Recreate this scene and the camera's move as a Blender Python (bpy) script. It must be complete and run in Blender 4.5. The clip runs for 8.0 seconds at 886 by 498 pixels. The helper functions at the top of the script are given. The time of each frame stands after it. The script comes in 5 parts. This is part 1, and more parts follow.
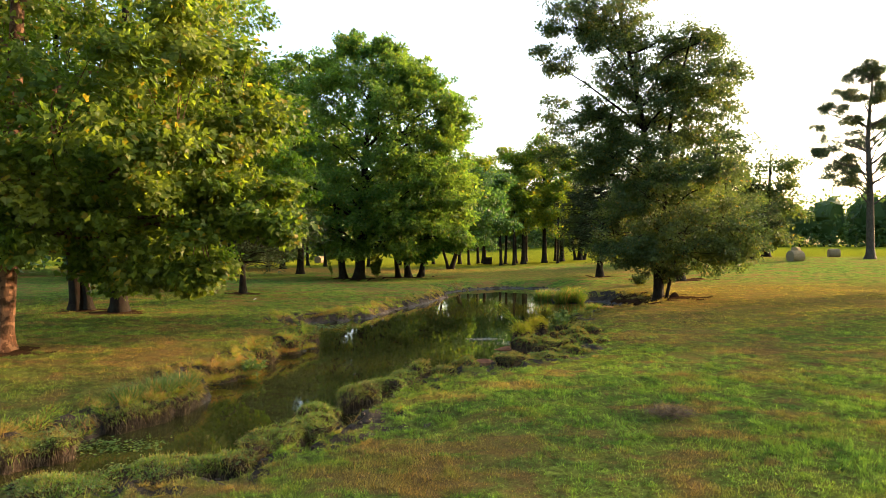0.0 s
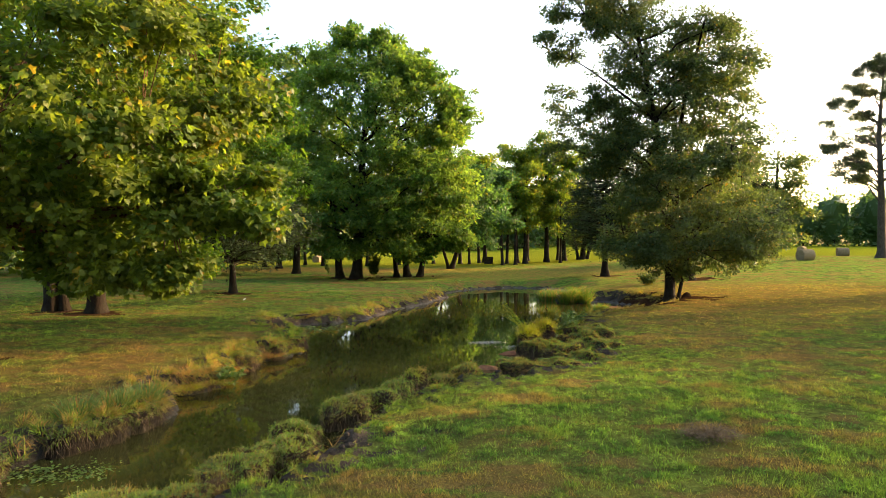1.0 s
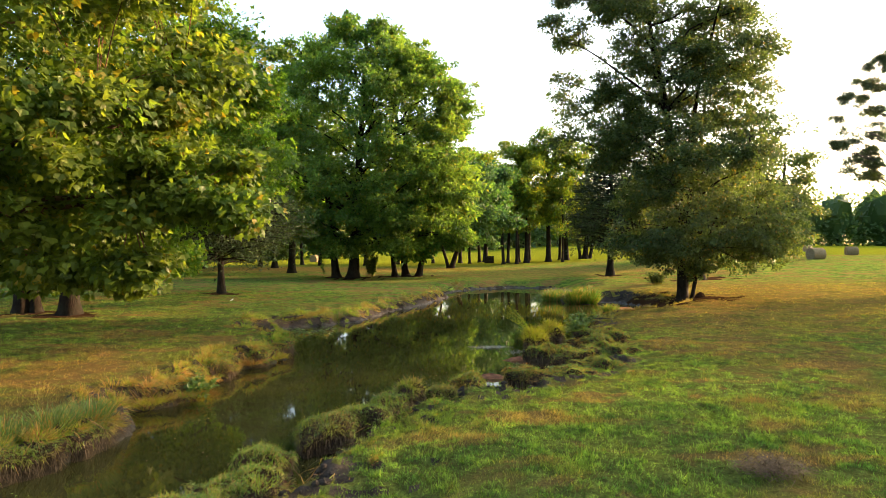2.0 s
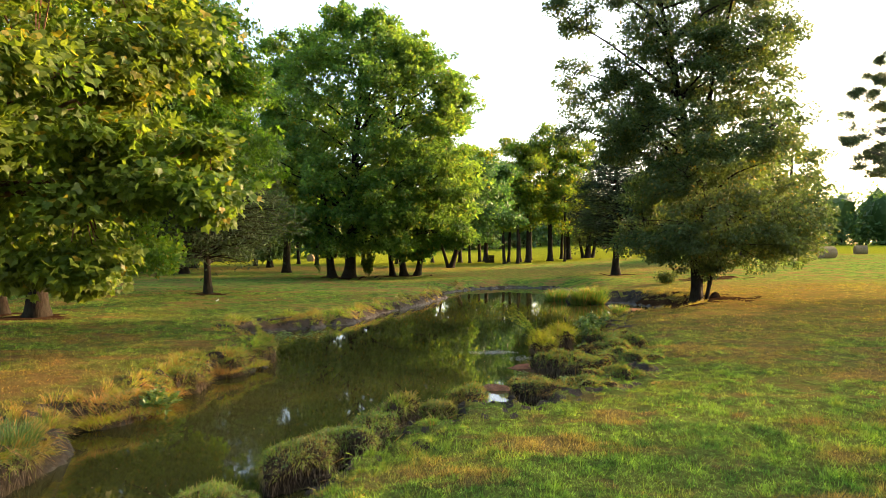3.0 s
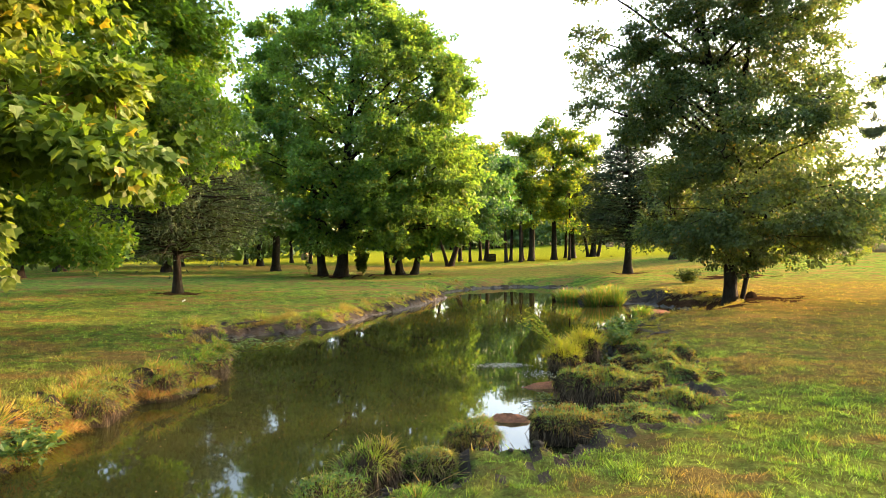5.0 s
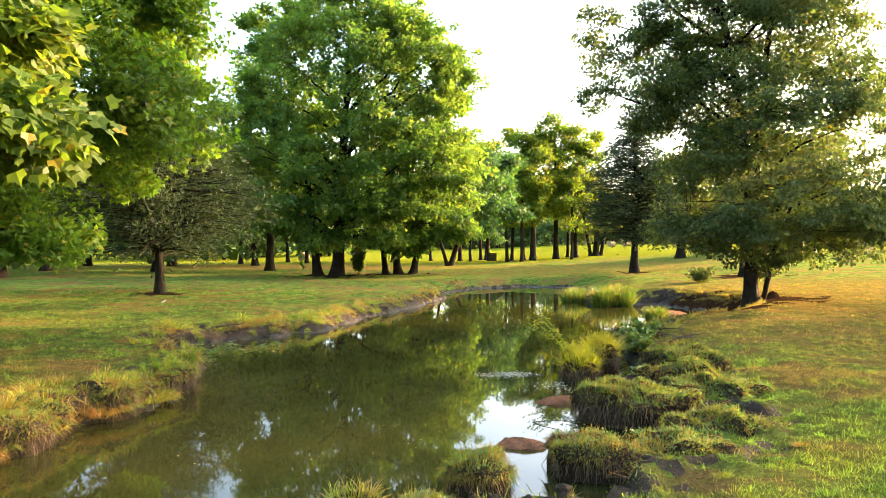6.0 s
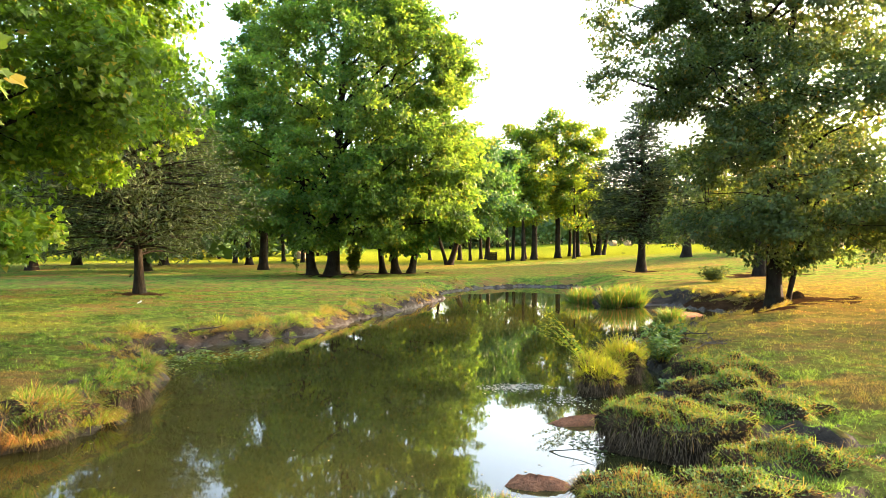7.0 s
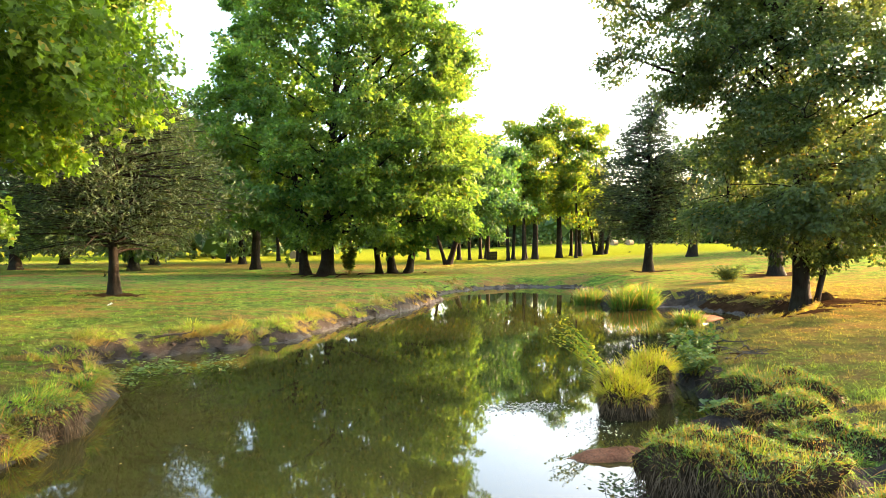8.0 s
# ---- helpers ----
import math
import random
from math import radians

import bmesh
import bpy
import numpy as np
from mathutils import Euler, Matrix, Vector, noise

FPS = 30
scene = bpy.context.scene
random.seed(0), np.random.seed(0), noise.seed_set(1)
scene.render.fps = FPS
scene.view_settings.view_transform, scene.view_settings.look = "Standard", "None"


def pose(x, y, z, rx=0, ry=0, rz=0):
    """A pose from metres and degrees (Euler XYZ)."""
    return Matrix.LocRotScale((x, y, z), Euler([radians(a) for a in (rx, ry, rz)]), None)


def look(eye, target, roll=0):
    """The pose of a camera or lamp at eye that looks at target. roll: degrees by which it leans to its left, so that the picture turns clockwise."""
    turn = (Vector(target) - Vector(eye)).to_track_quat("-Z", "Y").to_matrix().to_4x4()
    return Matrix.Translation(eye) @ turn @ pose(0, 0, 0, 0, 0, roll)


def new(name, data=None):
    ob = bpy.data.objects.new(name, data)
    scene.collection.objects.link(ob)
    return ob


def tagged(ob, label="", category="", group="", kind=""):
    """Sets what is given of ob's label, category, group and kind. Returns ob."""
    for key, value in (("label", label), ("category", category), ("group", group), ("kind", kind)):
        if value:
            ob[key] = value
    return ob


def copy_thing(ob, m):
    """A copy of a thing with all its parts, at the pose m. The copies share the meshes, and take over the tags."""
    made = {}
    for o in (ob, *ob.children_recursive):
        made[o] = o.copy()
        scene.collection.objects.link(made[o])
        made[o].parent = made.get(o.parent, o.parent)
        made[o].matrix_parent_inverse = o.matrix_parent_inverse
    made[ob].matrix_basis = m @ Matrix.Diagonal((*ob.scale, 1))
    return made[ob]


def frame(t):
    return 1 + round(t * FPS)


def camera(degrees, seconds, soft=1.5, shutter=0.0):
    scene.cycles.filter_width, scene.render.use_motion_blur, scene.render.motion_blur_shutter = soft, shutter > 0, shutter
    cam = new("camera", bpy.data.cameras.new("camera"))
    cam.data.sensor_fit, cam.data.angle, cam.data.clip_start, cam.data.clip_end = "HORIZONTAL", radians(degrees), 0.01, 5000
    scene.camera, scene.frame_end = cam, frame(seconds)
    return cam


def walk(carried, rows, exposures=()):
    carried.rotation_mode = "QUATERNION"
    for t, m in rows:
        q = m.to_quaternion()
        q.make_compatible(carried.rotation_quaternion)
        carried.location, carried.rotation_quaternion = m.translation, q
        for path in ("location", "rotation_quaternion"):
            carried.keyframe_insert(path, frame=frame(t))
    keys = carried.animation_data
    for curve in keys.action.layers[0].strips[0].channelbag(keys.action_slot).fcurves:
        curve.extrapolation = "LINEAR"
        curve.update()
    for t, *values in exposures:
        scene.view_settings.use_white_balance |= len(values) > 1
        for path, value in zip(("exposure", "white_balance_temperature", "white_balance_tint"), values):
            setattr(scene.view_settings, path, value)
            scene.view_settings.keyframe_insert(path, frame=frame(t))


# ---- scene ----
cam = camera(72.0, 8.0, soft=0.55)
ROWS = [
    (0.0, 0.000, 0.000, 3.650, 0.000, -0.440, -0.000),
    (0.5, 0.024, 0.855, 3.572, 0.041, -0.433, 0.000),
    (1.0, 0.044, 1.723, 3.500, 0.041, -0.426, 0.020),
    (1.5, 0.056, 2.607, 3.428, 0.041, -0.426, 0.040),
    (3.0, 0.116, 5.285, 3.221, 0.020, -0.420, 0.050),
    (3.5, 0.141, 6.173, 3.131, 0.007, -0.413, 0.060),
    (4.0, 0.160, 7.042, 3.050, 0.014, -0.392, 0.050),
    (4.5, 0.173, 7.902, 2.976, 0.014, -0.386, 0.040),
    (6.0, 0.205, 10.454, 2.769, -0.020, -0.379, 0.070),
    (6.5, 0.219, 11.309, 2.702, -0.041, -0.386, 0.070),
    (7.0, 0.240, 12.169, 2.640, -0.054, -0.386, 0.070),
    (7.5, 0.265, 13.038, 2.591, -0.095, -0.392, 0.050),
    (8.0, 0.285, 13.913, 2.542, -0.136, -0.392, 0.050),
]
EXPOSURES = [(0.0, 2.38), (1.5, 2.48), (3.5, 2.76), (4.5, 2.99), (6.5, 3.54), (8.0, 3.68)]
walk(cam, [(t, pose(x, y, z, 90 + pitch, roll, yaw)) for t, x, y, z, yaw, pitch, roll in ROWS], EXPOSURES)

# ---- light: a low evening sun from the right and ahead, hazy bright sky ----
SUN_AZ, SUN_EL = 65.0, 14.0  # degrees clockwise from the walk's direction; above the horizon
world = bpy.data.worlds.new("evening_sky")
scene.world = world
world.use_nodes = True
wn, wl = world.node_tree.nodes, world.node_tree.links
wn.clear()
w_out, w_bg, w_sky = wn.new("ShaderNodeOutputWorld"), wn.new("ShaderNodeBackground"), wn.new("ShaderNodeTexSky")
w_sky.sky_type, w_sky.sun_disc = "NISHITA", False
w_sky.sun_elevation, w_sky.sun_rotation = radians(SUN_EL), radians(SUN_AZ)
w_sky.air_density, w_sky.dust_density, w_sky.ozone_density = 1.0, 5.0, 1.0
w_bg.inputs["Strength"].default_value = 0.15
wl.new(w_sky.outputs[0], w_bg.inputs[0])
wl.new(w_bg.outputs[0], w_out.inputs[0])
sun_data = bpy.data.lights.new("sun", "SUN")
sun_data.energy, sun_data.angle, sun_data.color = 3.1, radians(1.0), (1.0, 0.60, 0.34)
sun = new("sun", sun_data)
to_sun = Vector((math.sin(radians(SUN_AZ)) * math.cos(radians(SUN_EL)), math.cos(radians(SUN_AZ)) * math.cos(radians(SUN_EL)), math.sin(radians(SUN_EL))))
sun.matrix_basis = look(to_sun * 100, (0, 0, 0))



# ---- materials ----
def node_material(name):
    m = bpy.data.materials.new(name)
    m.use_nodes = True
    nt = m.node_tree
    return m, nt, nt.nodes["Principled BSDF"], nt.nodes["Material Output"]


def noise_node(nt, scale, detail=4.0, rough=0.55, coords=None, stretch=None):
    n = nt.nodes.new("ShaderNodeTexNoise")
    n.inputs["Scale"].default_value, n.inputs["Detail"].default_value, n.inputs["Roughness"].default_value = scale, detail, rough
    if coords is None:
        coords = nt.nodes.new("ShaderNodeNewGeometry").outputs["Position"]
    if stretch:
        mp = nt.nodes.new("ShaderNodeMapping")
        mp.inputs["Scale"].default_value = stretch
        nt.links.new(coords, mp.inputs[0])
        coords = mp.outputs[0]
    nt.links.new(coords, n.inputs["Vector"])
    return n.outputs["Fac"]


def ramp(nt, fac, stops):
    r = nt.nodes.new("ShaderNodeValToRGB")
    el = r.color_ramp.elements
    while len(el) < len(stops):
        el.new(0.5)
    for e, (p, c) in zip(el, stops):
        e.position, e.color = p, (*c, 1)
    nt.links.new(fac, r.inputs[0])
    return r.outputs[0]


def mix_col(nt, fac, a, b, mode="MIX"):
    n = nt.nodes.new("ShaderNodeMix")
    n.data_type, n.blend_type = "RGBA", mode
    for sock, v in ((n.inputs[0], fac), (n.inputs[6], a), (n.inputs[7], b)):
        if isinstance(v, (int, float)):
            sock.default_value = v
        elif isinstance(v, tuple):
            sock.default_value = (*v, 1)
        else:
            nt.links.new(v, sock)
    return n.outputs[2]


def bump(nt, height, strength, dist, target):
    b = nt.nodes.new("ShaderNodeBump")
    b.inputs["Strength"].default_value, b.inputs["Distance"].default_value = strength, dist
    nt.links.new(height, b.inputs["Height"])
    nt.links.new(b.outputs[0], target.inputs["Normal"])


def leaf_material(name, dark, light, odd, odd_part=0.08, translucent=0.45, rough=0.45, patch=0.5, thin=1.0):
    """Leaves: colour varies from leaf to leaf and, more slowly, through the crown; light passes through the blade."""
    m, nt, bsdf, out = node_material(name)
    isl = nt.nodes.new("ShaderNodeNewGeometry").outputs["Random Per Island"]
    big = noise_node(nt, patch, 2.0)
    base = mix_col(nt, ramp(nt, big, [(0.32, (0, 0, 0)), (0.68, (1, 1, 1))]), dark, light)
    vary = ramp(nt, isl, [(0.0, (0.62, 0.66, 0.6)), (0.5, (1, 1, 1)), (1.0, (1.4, 1.35, 1.2))])
    col = mix_col(nt, 1.0, base, vary, "MULTIPLY")
    pick = ramp(nt, isl, [(1 - odd_part - 0.001, (0, 0, 0)), (1 - odd_part, (1, 1, 1))])
    col = mix_col(nt, 1.0, mix_col(nt, pick, col, odd), (0.95, 0.95, 0.98), "MULTIPLY")
    nt.links.new(col, bsdf.inputs["Base Color"])
    bsdf.inputs["Roughness"].default_value = rough
    bsdf.inputs["Specular IOR Level"].default_value = 0.22
    tr = nt.nodes.new("ShaderNodeBsdfTranslucent")
    warm = mix_col(nt, 1.0, col, (1.8 * thin, 1.75 * thin, 0.7 * thin), "MULTIPLY")
    nt.links.new(warm, tr.inputs[0])
    mx = nt.nodes.new("ShaderNodeMixShader")
    mx.inputs[0].default_value = translucent
    nt.links.new(bsdf.outputs[0], mx.inputs[1])
    nt.links.new(tr.outputs[0], mx.inputs[2])
    nt.links.new(mx.outputs[0], out.inputs[0])
    return m


def bark_material(name, dark, light, scale=6.0, stretch=(1, 1, 0.25), patches=None):
    m, nt, bsdf, _ = node_material(name)
    co = nt.nodes.new("ShaderNodeNewGeometry").outputs["Position"]
    ridges = noise_node(nt, scale * 2.2, 8, 0.65, co, stretch)
    blot = noise_node(nt, scale * 0.35, 3, 0.5, co)
    col = ramp(nt, ridges, [(0.3, dark), (0.72, light)])
    if patches:
        col = mix_col(nt, ramp(nt, noise_node(nt, scale * 0.9, 3, 0.5, co), [(0.48, (0, 0, 0)), (0.54, (1, 1, 1))]), col, patches)
    col = mix_col(nt, ramp(nt, blot, [(0.35, (0, 0, 0)), (0.75, (0.55, 0.55, 0.55))]), col, (0.03, 0.032, 0.02))
    nt.links.new(col, bsdf.inputs["Base Color"])
    bsdf.inputs["Roughness"].default_value = 0.9
    bsdf.inputs["Specular IOR Level"].default_value = 0.08
    bump(nt, ridges, 0.9, 0.06, bsdf)
    return m


def turf_colours(nt):
    """Patchy summer turf: fresh green, yellowing and straw-dry patches of a metre or two."""
    co = nt.nodes.new("ShaderNodeNewGeometry").outputs["Position"]
    wide = noise_node(nt, 0.16, 3, 0.6, co)
    mid = noise_node(nt, 0.75, 4, 0.62, co)
    fine = noise_node(nt, 2.3, 5, 0.65, co)
    spots = noise_node(nt, 1.35, 5, 0.6, co)
    tufty = noise_node(nt, 9.0, 3, 0.6, co)
    green = mix_col(nt, ramp(nt, fine, [(0.41, (0, 0, 0)), (0.59, (1, 1, 1))]), (0.06, 0.122, 0.028), (0.155, 0.24, 0.042))
    green = mix_col(nt, 1.0, green, ramp(nt, tufty, [(0.33, (0.42, 0.45, 0.42)), (0.67, (1.55, 1.5, 1.4))]), "MULTIPLY")
    col = mix_col(nt, ramp(nt, mid, [(0.46, (0, 0, 0)), (0.66, (0.55, 0.55, 0.55))]), green, (0.185, 0.20, 0.032))
    col = mix_col(nt, ramp(nt, spots, [(0.56, (0, 0, 0)), (0.64, (0.8, 0.8, 0.8))]), col, (0.16, 0.10, 0.05))
    streak = noise_node(nt, 1.0, 4, 0.6, co, (0.42, 1.25, 1.0))
    col = mix_col(nt, ramp(nt, streak, [(0.54, (0, 0, 0)), (0.62, (0.78, 0.78, 0.78))]), col, (0.23, 0.145, 0.055))
    dry = mix_col(nt, 0.5, wide, mid)
    col = mix_col(nt, ramp(nt, dry, [(0.52, (0, 0, 0)), (0.61, (0.8, 0.8, 0.8))]), col, (0.20, 0.12, 0.05))
    # dry, sunlit-toned stretches: on the open side past the oak's shade, and along the creek's other bank
    for px_, py_, sx_, sy_, part in ((17.0, 34.0, 0.06, 0.09, 0.7), (10.0, 26.0, 0.16, 0.2, 0.35), (-7.6, 16.0, 0.28, 0.2, 0.3), (-14.0, 74.0, 0.045, 0.10, 0.85), (12.0, 62.0, 0.07, 0.10, 0.5)):
        off = nt.nodes.new("ShaderNodeMapping")
        off.inputs["Location"].default_value = (-px_ * sx_, -py_ * sy_, 0)
        off.inputs["Scale"].default_value = (sx_, sy_, 0)
        nt.links.new(co, off.inputs[0])
        far = nt.nodes.new("ShaderNodeVectorMath")
        far.operation = "LENGTH"
        nt.links.new(off.outputs[0], far.inputs[0])
        blur = nt.nodes.new("ShaderNodeMath")
        blur.operation = "MULTIPLY_ADD"
        nt.links.new(mid, blur.inputs[0])
        blur.inputs[1].default_value = 1.9
        nt.links.new(far.outputs["Value"], blur.inputs[2])
        spot = nt.nodes.new("ShaderNodeMapRange")
        spot.inputs["From Min"].default_value, spot.inputs["From Max"].default_value = 2.0, 1.35
        spot.inputs["To Max"].default_value = part
        nt.links.new(blur.outputs[0], spot.inputs[0])
        # golden sunlight on the dry grass is put into this orange too
        col = mix_col(nt, spot.outputs[0], col, mix_col(nt, ramp(nt, fine, [(0.42, (0, 0, 0)), (0.6, (1, 1, 1))]), (0.17, 0.135, 0.035), (0.27, 0.15, 0.045)))
    # the hay field beyond the trees: even, bright yellow-green regrowth
    sep = nt.nodes.new("ShaderNodeSeparateXYZ")
    nt.links.new(co, sep.inputs[0])
    edge = nt.nodes.new("ShaderNodeMath")
    edge.operation = "MULTIPLY_ADD"
    nt.links.new(wide, edge.inputs[0])
    edge.inputs[1].default_value = 14.0
    nt.links.new(sep.outputs[1], edge.inputs[2])
    span = nt.nodes.new("ShaderNodeMapRange")
    span.inputs["From Min"].default_value, span.inputs["From Max"].default_value = 84.0, 96.0
    nt.links.new(edge.outputs[0], span.inputs[0])
    hay = mix_col(nt, mid, (0.10, 0.15, 0.012), (0.18, 0.18, 0.014))
    col = mix_col(nt, span.outputs[0], col, hay)
    return col, fine


def grass_material(name, tint=(1, 1, 1), translucent=0.4):
    m, nt, bsdf, out = node_material(name)
    col, _ = turf_colours(nt)
    isl = nt.nodes.new("ShaderNodeNewGeometry").outputs["Random Per Island"]
    vary = ramp(nt, isl, [(0.0, (0.6, 0.62, 0.55)), (0.55, (1.05, 1.05, 1)), (0.86, (1.3, 1.25, 1.1)), (0.9, (1.6, 1.35, 1.15)), (1.0, (1.8, 1.4, 1.2))])
    col = mix_col(nt, 1.0, col, vary, "MULTIPLY")
    col = mix_col(nt, 1.0, col, tint, "MULTIPLY")
    nt.links.new(col, bsdf.inputs["Base Color"])
    bsdf.inputs["Roughness"].default_value = 0.6
    bsdf.inputs["Specular IOR Level"].default_value = 0.08
    tr = nt.nodes.new("ShaderNodeBsdfTranslucent")
    nt.links.new(mix_col(nt, 1.0, col, (1.3, 1.5, 0.6), "MULTIPLY"), tr.inputs[0])
    mx = nt.nodes.new("ShaderNodeMixShader")
    mx.inputs[0].default_value = translucent
    nt.links.new(bsdf.outputs[0], mx.inputs[1])
    nt.links.new(tr.outputs[0], mx.inputs[2])
    nt.links.new(mx.outputs[0], out.inputs[0])
    return m


def turf_material():
    m, nt, bsdf, _ = node_material("turf")
    col, fine = turf_colours(nt)
    # between the blades near by, the dead thatch shows
    sep = nt.nodes.new("ShaderNodeSeparateXYZ")
    nt.links.new(nt.nodes.new("ShaderNodeNewGeometry").outputs["Position"], sep.inputs[0])
    span = nt.nodes.new("ShaderNodeMapRange")
    span.inputs["From Min"].default_value, span.inputs["From Max"].default_value = 46.0, 22.0
    span.inputs["To Max"].default_value = 0.62
    nt.links.new(sep.outputs[1], span.inputs[0])
    col = mix_col(nt, span.outputs[0], col, (0.055, 0.047, 0.020))
    grain = noise_node(nt, 28, 5, 0.7)
    col = mix_col(nt, 1.0, col, ramp(nt, grain, [(0.3, (0.45, 0.45, 0.4)), (0.7, (1.25, 1.2, 1.1))]), "MULTIPLY")
    nt.links.new(col, bsdf.inputs["Base Color"])
    bsdf.inputs["Roughness"].default_value = 0.95
    bsdf.inputs["Specular IOR Level"].default_value = 0.0
    bump(nt, grain, 0.8, 0.06, bsdf)
    return m


def soil_material(name, dark, light, wet=0.85):
    m, nt, bsdf, _ = node_material(name)
    big = noise_node(nt, 1.6, 5, 0.65)
    grain = noise_node(nt, 22, 6, 0.7)
    col = ramp(nt, big, [(0.3, dark), (0.72, light)])
    col = mix_col(nt, 1.0, col, ramp(nt, grain, [(0.3, (0.5, 0.5, 0.5)), (0.7, (1.3, 1.25, 1.2))]), "MULTIPLY")
    nt.links.new(col, bsdf.inputs["Base Color"])
    bsdf.inputs["Roughness"].default_value = wet
    bsdf.inputs["Specular IOR Level"].default_value = (0.0 if wet > 0.9 else 0.08) if wet > 0.8 else 0.25
    bump(nt, grain, 0.9, 0.05, bsdf)
    return m


def water_material():
    m, nt, bsdf, _ = node_material("pond_water")
    murk = noise_node(nt, 0.35, 3, 0.5)
    nt.links.new(ramp(nt, murk, [(0.3, (0.024, 0.024, 0.006)), (0.7, (0.030, 0.030, 0.008))]), bsdf.inputs["Base Color"])
    bsdf.inputs["Roughness"].default_value = 0.03
    bsdf.inputs["IOR"].default_value = 1.5
    ripple = noise_node(nt, 2.2, 2, 0.5)
    bump(nt, ripple, 0.025, 0.02, bsdf)
    return m


def plain_material(name, dark, light, scale=8.0, rough=0.8):
    m, nt, bsdf, _ = node_material(name)
    n = noise_node(nt, scale, 5, 0.6)
    nt.links.new(ramp(nt, n, [(0.3, dark), (0.7, light)]), bsdf.inputs["Base Color"])
    bsdf.inputs["Roughness"].default_value = rough
    bsdf.inputs["Specular IOR Level"].default_value = 0.1
    bump(nt, n, 0.5, 0.02, bsdf)
    return m


M_TURF = turf_material()
M_SOIL = soil_material("bank_soil", (0.014, 0.011, 0.008), (0.055, 0.045, 0.034))
M_MUD = soil_material("wet_mud", (0.008, 0.006, 0.004), (0.024, 0.019, 0.013), 0.6)
M_LITTER = soil_material("leaf_litter_earth", (0.018, 0.0105, 0.006), (0.065, 0.038, 0.02), 0.95)
M_CLOD = soil_material("root_bound_earth", (0.013, 0.0095, 0.006), (0.058, 0.042, 0.027), 0.95)
M_REDMUD = soil_material("red_mud", (0.12, 0.056, 0.031), (0.26, 0.13, 0.073), 0.88)
M_WATER = water_material()
M_GRASS = grass_material("lawn_grass")
M_TUSSOCK = grass_material("tussock_grass", (1.38, 1.32, 1.05))
M_BRIGHT = leaf_material("bright_sedge", (0.22, 0.25, 0.02), (0.34, 0.33, 0.025), (0.30, 0.22, 0.05), 0.12, 0.55)
M_REED = leaf_material("reed_blade", (0.05, 0.115, 0.018), (0.09, 0.16, 0.022), (0.2, 0.16, 0.04), 0.08, 0.42)
M_STRAW = leaf_material("dry_grass", (0.25, 0.125, 0.038), (0.36, 0.20, 0.065), (0.16, 0.18, 0.035), 0.2, 0.4)
# dry grass with the low sun's orange light put into its colour
M_SUNLIT_DRY = leaf_material("sunlit_orange_dry_grass", (0.28, 0.105, 0.028), (0.40, 0.19, 0.05), (0.30, 0.24, 0.05), 0.25, 0.45)
M_TAN = leaf_material("tan_dead_grass", (0.17, 0.12, 0.055), (0.28, 0.21, 0.10), (0.16, 0.18, 0.04), 0.2, 0.4)
M_ROOT = plain_material("dead_root_fibre", (0.045, 0.031, 0.018), (0.15, 0.105, 0.062), 14, 0.95)
M_SYC = leaf_material("sycamore_leaf", (0.064, 0.120, 0.016), (0.124, 0.160, 0.021), (0.20, 0.17, 0.02), 0.04, 0.56)
M_SYC2 = leaf_material("sycamore_leaf_fresh", (0.065, 0.14, 0.017), (0.105, 0.175, 0.02), (0.20, 0.19, 0.025), 0.04, 0.6)
M_MAPLE = leaf_material("maple_leaf", (0.06, 0.132, 0.032), (0.115, 0.185, 0.032), (0.15, 0.17, 0.026), 0.06, 0.56, patch=0.25)
M_ASH = leaf_material("ash_leaf", (0.032, 0.09, 0.03), (0.055, 0.12, 0.036), (0.1, 0.16, 0.03), 0.05, 0.42)
M_OAK = leaf_material("oak_leaf", (0.047, 0.080, 0.030), (0.080, 0.109, 0.033), (0.15, 0.125, 0.026), 0.04, 0.46, 0.5)
M_FAR = leaf_material("grove_leaf", (0.065, 0.135, 0.018), (0.13, 0.18, 0.018), (0.22, 0.21, 0.018), 0.1, 0.55, patch=0.2)
M_WOODS = leaf_material("woods_leaf", (0.055, 0.105, 0.035), (0.085, 0.14, 0.04), (0.12, 0.15, 0.04), 0.1, 0.45, patch=0.08)
M_CEDAR = leaf_material("cedar_spray", (0.030, 0.050, 0.024), (0.046, 0.070, 0.030), (0.07, 0.065, 0.035), 0.04, 0.22, 0.8)
M_PINE = leaf_material("pine_needle", (0.03, 0.05, 0.018), (0.05, 0.068, 0.022), (0.08, 0.07, 0.03), 0.08, 0.25, 0.6)
M_WEED = leaf_material("water_weed_leaf", (0.06, 0.115, 0.025), (0.11, 0.165, 0.045), (0.2, 0.2, 0.05), 0.1, 0.35)
M_BARK_SYC = bark_material("sycamore_bark", (0.03, 0.016, 0.009), (0.12, 0.06, 0.03), 5, (1, 1, 0.5), (0.18, 0.10, 0.055))
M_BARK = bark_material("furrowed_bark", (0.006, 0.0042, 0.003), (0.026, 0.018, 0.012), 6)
M_BARK_PALE = bark_material("grey_bark", (0.03, 0.024, 0.018), (0.11, 0.09, 0.07), 6)
M_SCUM = plain_material("pale_scum", (0.28, 0.26, 0.2), (0.42, 0.4, 0.33), 12, 0.8)
M_HAY = plain_material("hay", (0.15, 0.11, 0.055), (0.30, 0.23, 0.13), 12, 0.95)


